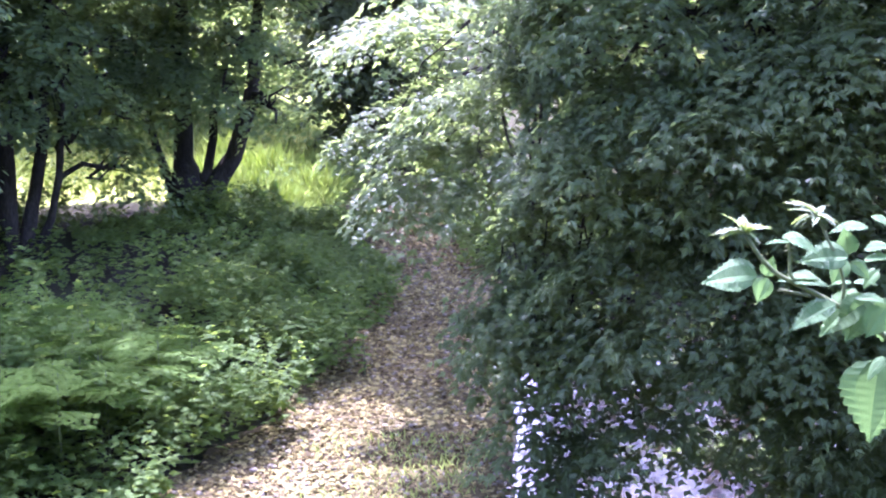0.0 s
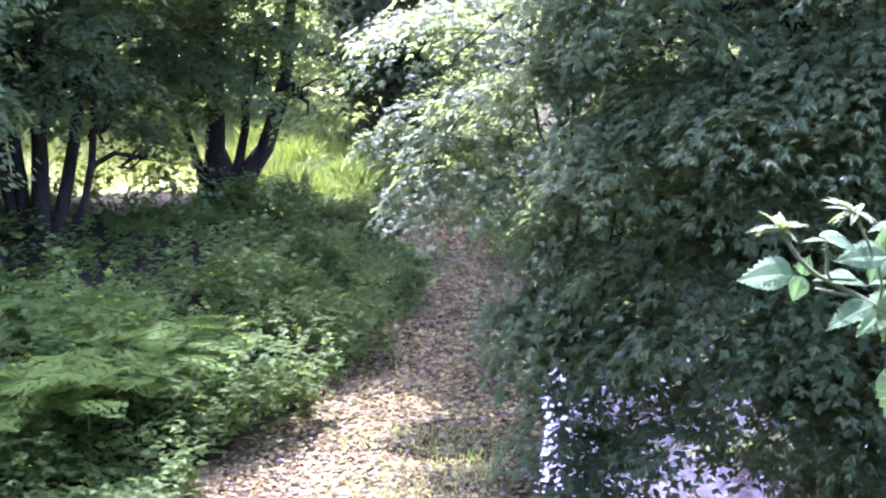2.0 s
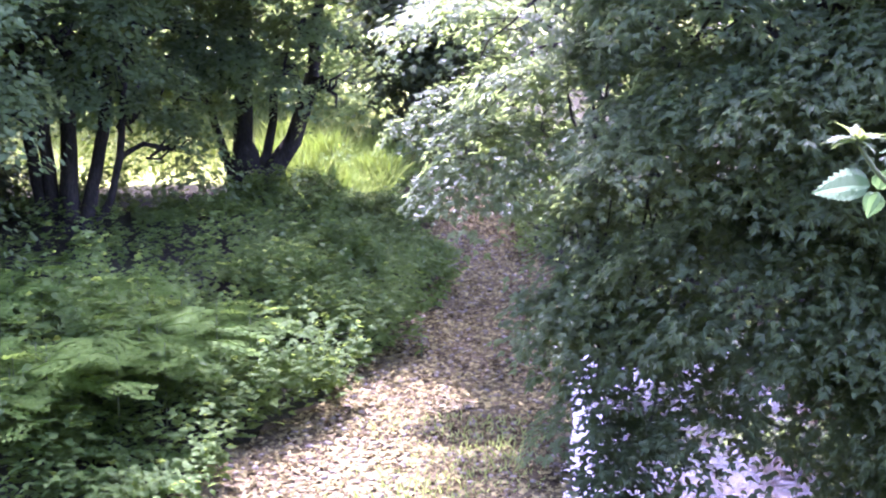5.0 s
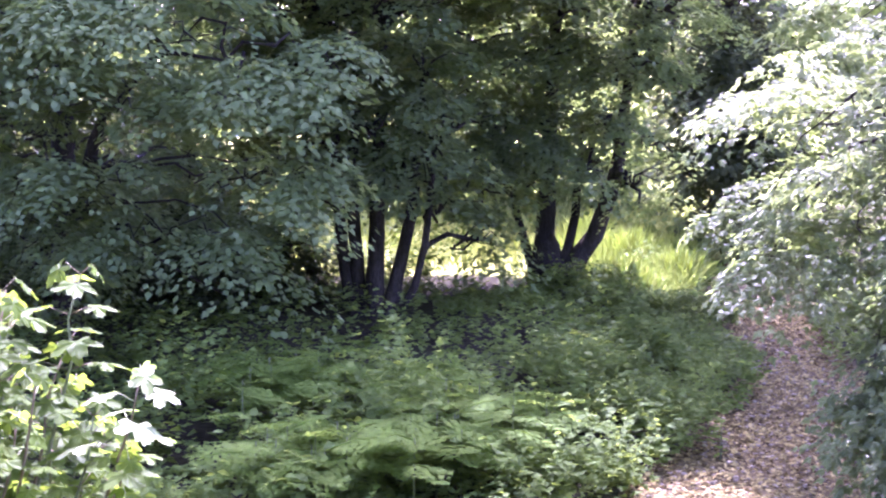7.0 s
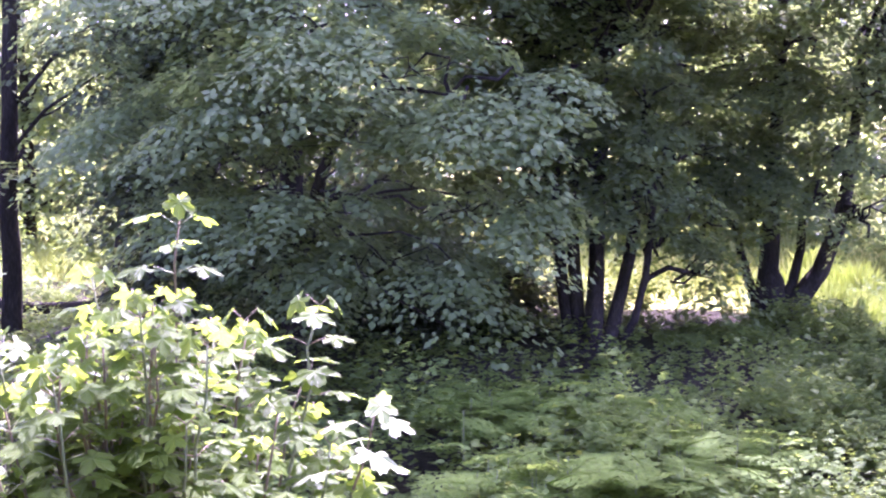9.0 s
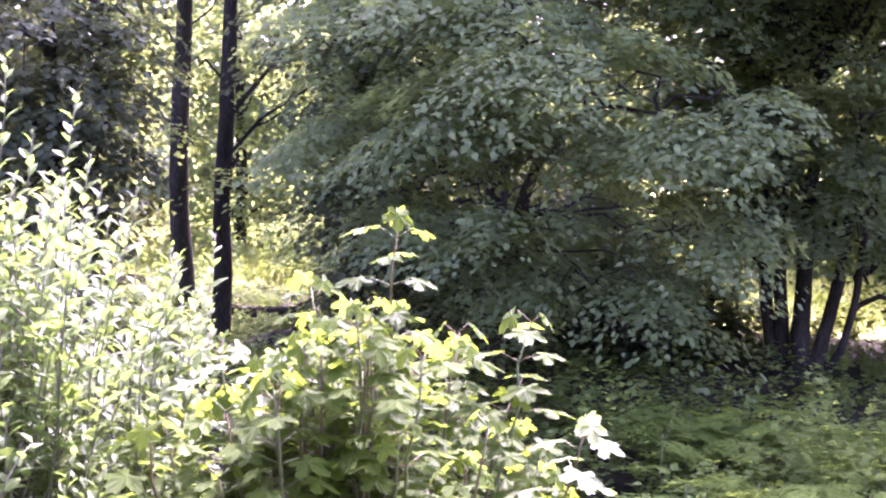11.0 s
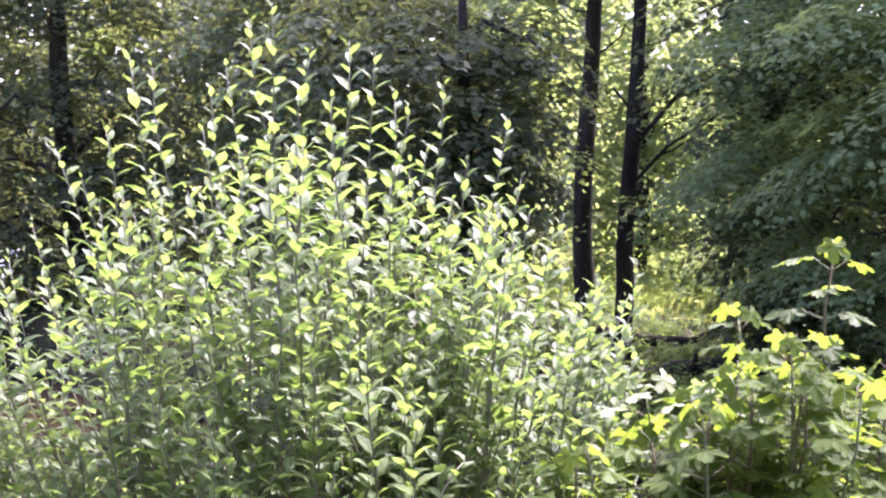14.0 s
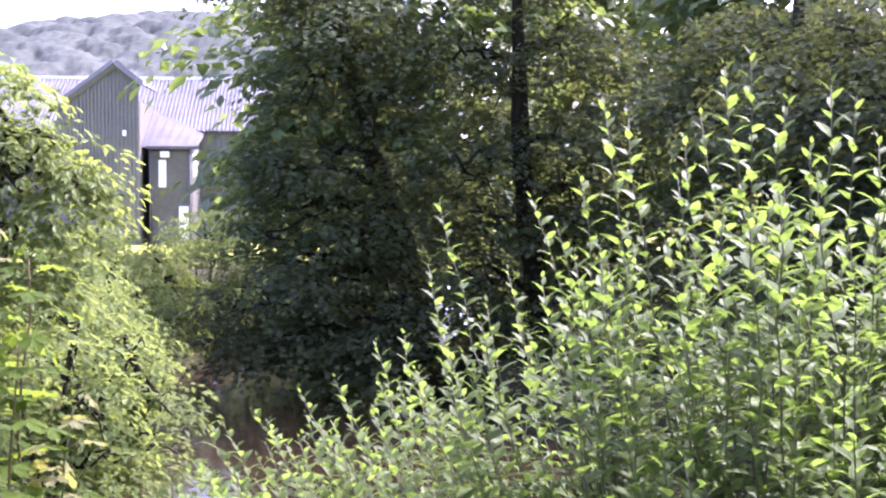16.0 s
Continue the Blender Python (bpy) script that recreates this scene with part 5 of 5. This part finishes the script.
tagged(new("leaf_litter", mesh_of("leaf_litter", *placed(FLAKE, np.concatenate([lit, (height(lit[:, 0], lit[:, 1]) + G.uniform(0.0, 0.02, k))[:, None]], 1),
       np.stack([np.cos(phi), np.sin(phi), G.normal(0, 0.16, k)], 1), np.stack([G.normal(0, 0.3, k), G.normal(0, 0.3, k), np.ones(k)], 1), 0.043 * G.uniform(0.4, 1.5, k)), LITTER)),
       "pale dry leaves and chips strewn on the path", "leaf litter", kind="stuff")
ico = bmesh.new()
bmesh.ops.create_icosphere(ico, subdivisions=1, radius=0.5)
PEB = (np.array([v.co[:] for v in ico.verts]), np.array([[v.index for v in f.verts] for f in ico.faces]))
ico.free()
st = scatter(2600, -2.2, 0.8, 7.8, 18, lambda x, y: np.abs(x - path_middle(y)) < path_half(y) + 0.1)
k = len(st)
tagged(new("pebbles", mesh_of("pebbles", *placed(PEB, np.concatenate([st, (height(st[:, 0], st[:, 1]) + 0.006)[:, None]], 1), np.concatenate([G.normal(size=(k, 2)), np.zeros((k, 1))], 1), np.tile([0, 0, 1.0], (k, 1)),
       0.05 * G.uniform(0.4, 1.4, (k, 1)) * np.array([[0.8, 1.1, 0.5]])), STONE, True)), "small pale pebbles among the leaves", "pebbles", kind="stuff")


# ---- plants close to the camera ----
def polar(az, el, d, eye=(-0.291, 0.038, 3.407)):
    """A place by its bearing, its height over the level in degrees and its distance."""
    a = radians(az)
    return np.array([eye[0] + d * math.sin(a), eye[1] + d * math.cos(a), eye[2] + d * math.tan(radians(el))])


def ground_at(x, y):
    return float(height(x, y))


def hang_leaves(owner, records, shape, mat, singles, name="foliage", plain=None):
    """Leaves (stem object, place, way, face, size): the nearest as pieces of their stems, the rest joined."""
    o = np.array(owner.location)
    records.sort(key=lambda r: np.hypot(*r[1][:2]))
    shared = mesh_of("leaf", *shape, mat)
    for stem, p, d, n, s in records[:singles]:
        y = Vector(d).normalized()
        z = (Vector(n) - y * Vector(n).dot(y)).normalized()
        x = y.cross(z)
        ob = child("leaf", shared, stem)
        ob.matrix_local = Matrix.Translation(Vector(p - o)) @ Matrix((x, y, z)).transposed().to_4x4() @ Matrix.Diagonal((s, s, s, 1))
    rest = records[singles:]
    if rest:
        P, D, N, S = (np.array([r[i] for r in rest]) for i in (1, 2, 3, 4))
        child(name, mesh_of(name, *placed(plain or shape, P - o, D, N, S), mat), owner, kind="stuff")


# sallow: upright leafy shoots
SHOOTS = [(-66.9, -6.6), (-65.7, -6.3), (-64.4, -1.1), (-64.8, -3.5), (-60.8, -1.0), (-61.7, -3.8), (-59.8, -2.2), (-58.9, -0.2), (-58.0, 2.6), (-57.1, 2.1),
          (-54.9, 1.3), (-53.4, 4.1), (-52.5, 4.7), (-51.0, 2.7), (-49.5, 3.3), (-48.5, 2.9), (-47.7, 1.2), (-47.1, 0.6), (-45.8, 1.6), (-44.8, -1.4),
          (-43.2, 0.4), (-42.7, -2.0), (-41.0, -3.3), (-38.1, -5.1), (-54.3, 2.2), (-55.2, -0.1), (-73.7, -9.3), (-71.7, -9.2), (-72.7, -9.9), (-69.9, -8.4),
          (-68.5, -8.0), (-71.1, -9.6), (-74.4, -11.0), (-50.2, 1.0), (-46.4, -0.8)]
sallow = thing("sallow_bush", (-3.3, 2.6, ground_at(-3.3, 2.6)), "tall sunlit sallow bush with many upright leafy shoots", "bush")
so = np.array(sallow.location)


def sallow_reach(az):
    return float(np.interp(az, [-76, -66, -61, -57, -50, -43, -37], [5.6, 5.1, 4.4, 3.9, 3.7, 4.1, 4.7]))


tips = [(az, el, sallow_reach(az) + R_.uniform(-0.15, 0.25), True) for az, el in SHOOTS]
for _ in range(215):
    az = R_.uniform(-75.5, -37.5)
    roof = min(float(np.interp(az, [-76, -70, -66, -62, -58, -53, -48, -43, -40, -37], [-11, -9, -6.5, -4, -1.5, 0.5, 0, -3, -4.5, -6.5])), 0.5)
    el = roof - abs(R_.gauss(0, 5.5)) - 0.6
    tips.append((az, max(el, -17), sallow_reach(az) + R_.uniform(-0.7, 0.6), False))
for _ in range(70):
    az = R_.uniform(-76, -63)
    roof = float(np.interp(az, [-76, -70, -66, -62], [-11.2, -9.8, -7.5, -5.0]))
    tips.append((az, roof - abs(R_.gauss(0, 2.2)) - 0.4, sallow_reach(az) + R_.uniform(-0.9, 0.3), False))
for _ in range(42):
    az = R_.uniform(-45.5, -38.2)
    roof = float(np.interp(az, [-46, -43, -41, -39.5, -38], [-1.5, -2.6, -4.2, -6.0, -7.6]))
    tips.append((az, roof - abs(R_.gauss(0, 2.5)), sallow_reach(az) + R_.uniform(-0.5, 0.5), False))
for _ in range(30):
    az = R_.uniform(-56, -40)
    tips.append((az, R_.uniform(-14.5, -8.5), sallow_reach(az) + R_.uniform(-0.95, -0.5), False))
records = []
for az, el, d, main in tips:
    tip = polar(az, el, d) + np.array([0, 0, 0.02])
    root = so + (tip - so) * np.array([0.42, 0.42, 0]) + np.array([R_.uniform(-0.1, 0.1), R_.uniform(-0.1, 0.1), 0])
    root[2] = ground_at(root[0], root[1]) - 0.05
    line = bent(root, tip, 0.0, 16, 0.008)
    bow = np.sin(np.linspace(0, np.pi, 16))[:, None] * np.array([R_.uniform(-0.06, 0.06), R_.uniform(-0.06, 0.06), 0])
    line = line + bow
    length = np.linalg.norm(np.diff(line, axis=0), axis=1).sum()
    reach = length * 0.86
    count = int(reach / 0.026)
    s = np.linspace(0, 1, 16)
    bits, side_leaves = [tube(line - so, np.linspace(0.007, 0.0014, 16), 5)], []
    for _ in range(5 if length > 1.0 else 3):
        p = np.array([np.interp(R_.uniform(0.2, 0.85), s, line[:, c]) for c in range(3)])
        a, run = R_.uniform(0, 6.28), R_.uniform(0.1, 0.24)
        end = p + run * np.array([math.cos(a) * 0.75, math.sin(a) * 0.75, 0.7])
        bits.append(tube(bent(p, end, 0.02, 4) - so, np.linspace(0.0025, 0.001, 4), 4))
        for k in range(7):
            b = a + 2.4 * k
            way = np.array([math.cos(b), math.sin(b), 0.5]) + (end - p) / run * 0.5
            side_leaves.append((p + (end - p) * (0.2 + 0.8 * k / 6), way, np.array([-0.4 * math.cos(b), -0.4 * math.sin(b), 1.0]) + G.normal(0, 0.3, 3), R_.uniform(0.035, 0.06)))
    stem = child("shoot", mesh_of("shoot", *joined(bits), SALLOW_TWIG, True), sallow)
    records += [(stem, *r) for r in side_leaves]
    turn = R_.uniform(0, 6.28)
    for k in range(count):
        back = 0.004 + reach * (k / count) ** 1.08
        p = np.array([np.interp(1 - back / length, s, line[:, c]) for c in range(3)])
        turn += 2.4
        rise = np.interp(back, [0, 0.05, 0.2, 0.8], [2.4, 1.5, 0.95, 0.6]) + R_.gauss(0, 0.25)
        way = np.array([math.cos(turn), math.sin(turn), rise])
        face = np.array([-0.45 * math.cos(turn), -0.45 * math.sin(turn), 1.0]) + G.normal(0, 0.25, 3)
        size = np.interp(back, [0, 0.04, 0.14, 0.5, 1.4], [0.022, 0.038, 0.057, 0.065, 0.062]) * R_.uniform(0.75, 1.25)
        records.append((stem, p + way * 0.004, way, face, size))
hang_leaves(sallow, records, SALLOW_LEAF, SALLOW, 290, plain=long_leaf(0.235, 0.06, 0.34, 3))


def sycamore_sapling(base, tips, label, young=(), singles=300, size=0.102, fresh_mat=None):
    """Stems with paired, long-stalked lobed leaves; young ones at the tops."""
    ob = thing("sycamore_sapling", (base[0], base[1], ground_at(base[0], base[1])), label, "sapling", "sycamore saplings")
    o = np.array(ob.location)
    records, fresh = [], []
    for k, tip in enumerate(tips):
        root = o + (tip - o) * np.array([0.35, 0.35, 0]) + np.array([R_.uniform(-0.06, 0.06), R_.uniform(-0.06, 0.06), -0.05])
        line = bent(root, tip, 0, 14, 0.01)
        stem = child("stem", mesh_of("stem", *tube(line - o, np.linspace(0.012, 0.0025, 14), 6), TWIG if k % 2 else RED_TWIG, True), ob)
        length = np.linalg.norm(np.diff(line, axis=0), axis=1).sum()
        s = np.linspace(0, 1, 14)
        back, turn, node = 0.0, R_.uniform(0, 3.1), 0
        stalks, own = [], 1.05 if k < 8 else R_.uniform(0.62, 1.0)
        while back < min(length * 0.8, 1.25):
            p = np.array([np.interp(1 - back / length, s, line[:, c]) for c in range(3)])
            for side in (0, math.pi):
                a = turn + side + R_.gauss(0, 0.25)
                grow = np.interp(back, [0, 0.05, 0.14, 0.4, 1.2], [0.72, 0.9, 1.0, 1.1, 1.15]) * R_.uniform(0.8, 1.15)
                out = np.array([math.cos(a), math.sin(a), np.interp(back, [0, 0.1, 0.5], [0.9, 0.45, 0.2])])
                foot = p + unit(out) * (0.012 + 0.05 * grow)
                stalks.append(tube([p - o, p + unit(out) * 0.03 * grow - o, foot - o], [0.002, 0.0016, 0.0013], 3))
                way = np.array([math.cos(a), math.sin(a), -0.04 - R_.random() * 0.25 - (0.9 if back < 0.04 else 0)])
                face = np.array([0.2 * math.cos(a), 0.2 * math.sin(a), 1.0]) + G.normal(0, 0.16, 3)
                (fresh if k in young and back < 0.2 else records).append((stem, foot, way, face, size * grow * own))
            turn += math.pi / 2 + R_.gauss(0, 0.15)
            node += 1
            back += np.interp(back, [0, 0.1, 0.4], [0.045, 0.07, 0.085]) * R_.uniform(0.8, 1.25)
        child("stalk_tangle", mesh_of("stalk_tangle", *joined(stalks), RED_TWIG if k % 2 else TWIG, True), stem, kind="stuff")
    hang_leaves(ob, fresh, MAPLE_NEAR, fresh_mat or YOUNG, 60, "young_foliage")
    hang_leaves(ob, records, MAPLE_NEAR, SYCAMORE, singles)
    return ob


SAP_EYE = (-0.187, 0.069, 3.409)
mid = [polar(az, el, d, SAP_EYE) for az, el, d in ((-32.1, -4.3, 3.85), (-26.8, -8.3, 3.9), (-24.6, -12.4, 3.6), (-35.6, -6.9, 4.0), (-37.0, -10.0, 3.7), (-39.2, -9.6, 3.8), (-34.5, -12.2, 3.5), (-29.8, -8.8, 4.1))]
for _ in range(104):
    az = R_.uniform(-44, -25)
    top = float(np.interp(az, [-44, -38, -35, -31, -27, -24.5], [-12.5, -10.5, -8.0, -8.0, -12, -13.5]))
    mid.append(polar(az, top - abs(R_.gauss(0, 3.0)), R_.uniform(3.3, 4.4), SAP_EYE))
sycamore_sapling((-2.25, 3.05), mid, "young sycamore with broad pale sunlit leaves", (4, 5, 2))
side = [polar(az, el, d) for az, el, d in ((-80.2, -3.0, 4.4), (-78.6, -8.6, 4.2), (-80.6, -6.2, 4.0), (-79.4, -11.0, 4.4), (-81.5, -8.0, 4.3), (-77.6, -12.5, 4.4), (-82.0, -1.5, 4.6), (-83.0, -5.0, 4.4), (-81.0, -13.0, 4.0), (-78.8, -14.0, 4.2))]
sycamore_sapling((-4.9, 0.6), side, "young sycamore with reddish new leaves", (1, 3, 6), 200, 0.09, REDLEAF)


# bramble cane reaching in beside the camera
def serrated(rows=11, width=0.4):
    """A toothed, pleated leaflet."""
    v, f = [], []
    for i in range(rows * 2 + 1):
        s = i / (rows * 2)
        w = width * math.sin(math.pi * min(1.0, 0.04 + s * 0.98) ** 0.72)
        if i in (0, rows * 2):
            w = 0.01
        e, z = w * (1.03 if i % 2 else 0.96), -0.3 * s * s
        v += [(-e, s + (0.03 if i % 2 else -0.02), z + 0.1 * w), (-w * 0.5, s, z + 0.16 * w + (0.004 if i % 2 else -0.002)), (0, s, z - 0.012), (w * 0.5, s, z + 0.16 * w + (0.004 if i % 2 else -0.002)), (e, s + (0.03 if i % 2 else -0.02), z + 0.1 * w)]
    for i in range(rows * 2):
        for c in range(4):
            a = i * 5 + c
            f += [(a, a + 1, a + 6), (a, a + 6, a + 5)]
    return np.array(v), np.array(f)


bramble = thing("bramble", (1.3, 1.9, ground_at(1.3, 1.9)), "bramble cane with toothed pale green leaves", "bramble")
bo = np.array(bramble.location)
EYE0 = (0.0, 0.0, 3.6)


def bp_(az, el, d=2.1):
    return polar(az, el, d, EYE0)


canes = {"main": [np.array([1.15, 1.75, ground_at(1.15, 1.75)]), np.array([1.02, 1.85, 2.4]), bp_(17.8, -14.6), bp_(16.76, -13.94), bp_(15.51, -13.33), bp_(14.25, -12.7), bp_(13.2, -12.26), bp_(12.67, -11.7), bp_(12.29, -11.18), bp_(11.97, -10.71)],
         "second": [bp_(15.77, -13.31), bp_(15.84, -12.54), bp_(15.56, -11.62), bp_(15.12, -10.8), bp_(14.9, -10.34), bp_(14.74, -9.98)],
         "third": [bp_(14.04, -12.6), bp_(13.77, -12.24), bp_(13.72, -11.56), bp_(13.67, -10.89)],
         "fourth": [bp_(14.57, -13.05), bp_(13.95, -12.94), bp_(13.34, -12.83)]}
cane_ob = {}
for key, pts in canes.items():
    p = np.array(pts)
    s, q = np.linspace(0, 1, len(p)), np.linspace(0, 1, 24)
    fine = np.stack([np.interp(q, s, p[:, c]) for c in range(3)], 1)
    fine[1:-1] = (fine[:-2] + fine[1:-1] * 2 + fine[2:]) / 4
    cane_ob[key] = child("cane", mesh_of("cane", *tube(fine - bo, np.linspace(0.0048, 0.0028, 24) if key == "main" else np.linspace(0.0028, 0.0016, 24), 7), TWIG, True), bramble)
    bits = []
    for _ in range(26):
        at = fine[R_.randrange(1, 23)] - bo
        bits.append(tube([at, at + np.array([R_.gauss(0, 0.004), R_.gauss(0, 0.004), R_.gauss(0, 0.004)])], [0.0012, 0.0002], 4))
    child("thorns", mesh_of("thorns", *joined(bits), TWIG, True), cane_ob[key], "tiny sharp thorns", "stuff")
leaflet, young_leaflet = mesh_of("leaflet", *serrated(), BRAMBLE), mesh_of("young_leaflet", *serrated(6, 0.26), PALE)
# bearing, height, length, turn in the plane of view (0 up, 90 right), pitch towards the eye
LEAFLETS = [(12.47, -12.33, 0.092, -88, 40), (12.84, -12.32, 0.035, 17, 30), (12.89, -12.42, 0.046, -153, 35), (13.74, -11.04, 0.045, -75, 72), (13.43, -10.79, 0.047, 81, 65), (13.69, -10.89, 0.057, 99, 72), (13.77, -12.29, 0.051, 74, 65),
            (13.94, -12.5, 0.031, -77, 70), (13.94, -12.52, 0.058, 77, 65), (15.91, -11.5, 0.081, -84, 40), (15.96, -11.39, 0.047, -9, 30), (15.86, -11.6, 0.051, -146, 35), (16.07, -11.7, 0.041, 121, 50), (16.56, -11.17, 0.044, 66, 55),
            (16.57, -11.58, 0.044, 65, 60), (16.09, -12.48, 0.035, -82, 72), (16.2, -12.47, 0.038, 79, 72), (15.51, -13.33, 0.086, -107, 60), (16.62, -12.97, 0.101, -122, 45), (16.72, -13.02, 0.083, -150, 40), (16.93, -13.01, 0.076, 158, 40),
            (17.27, -15.35, 0.142, -171, 25), (17.52, -15.28, 0.052, -129, 65), (16.63, -10.34, 0.066, -82, 68), (16.76, -9.93, 0.041, 102, 70), (17.09, -11.97, 0.04, -130, 55), (16.32, -13.03, 0.048, 76, 60), (17.4, -13.4, 0.058, -144, 40)]
for az, el, size, turn, tip in LEAFLETS:
    d = 2.1 + R_.uniform(-0.05, 0.08)
    p = Vector(bp_(az, el, d) - bo)
    ob = child("leaflet", leaflet, cane_ob["main" if az < 14.9 or el < -13 else "second"])
    right, up, back = Vector((math.cos(radians(az)), -math.sin(radians(az)), 0)), Vector((0, 0, 1)), Vector((-math.sin(radians(az)), -math.cos(radians(az)), 0))
    y = (up * math.cos(radians(turn)) + right * math.sin(radians(turn)) + back * R_.uniform(0.0, 0.5)).normalized()
    face = up * math.sin(radians(tip + 16)) + back * math.cos(radians(tip + 16)) + right * R_.uniform(-0.25, 0.25)
    z = (face - y * face.dot(y)).normalized()
    ob.matrix_local = Matrix.Translation(p) @ Matrix((y.cross(z), y, z)).transposed().to_4x4() @ Matrix.Diagonal((size * 0.9, size * 0.84, size * 0.84, 1))
for key, az, el in (("second", 14.74, -9.98), ("main", 11.97, -10.71)):
    for k in range(13):
        ob = child("young_leaflet", young_leaflet, cane_ob[key], "pale crumpled new leaf")
        s = R_.uniform(0.028, 0.05)
        ob.matrix_local = Matrix.Translation(Vector(bp_(az, el) - bo)) @ pose(0, 0, 0, R_.uniform(0, 70), R_.uniform(-25, 25), k * 40 + R_.uniform(-12, 12)) @ Matrix.Diagonal((s * 0.75, s, s * 1.8, 1))
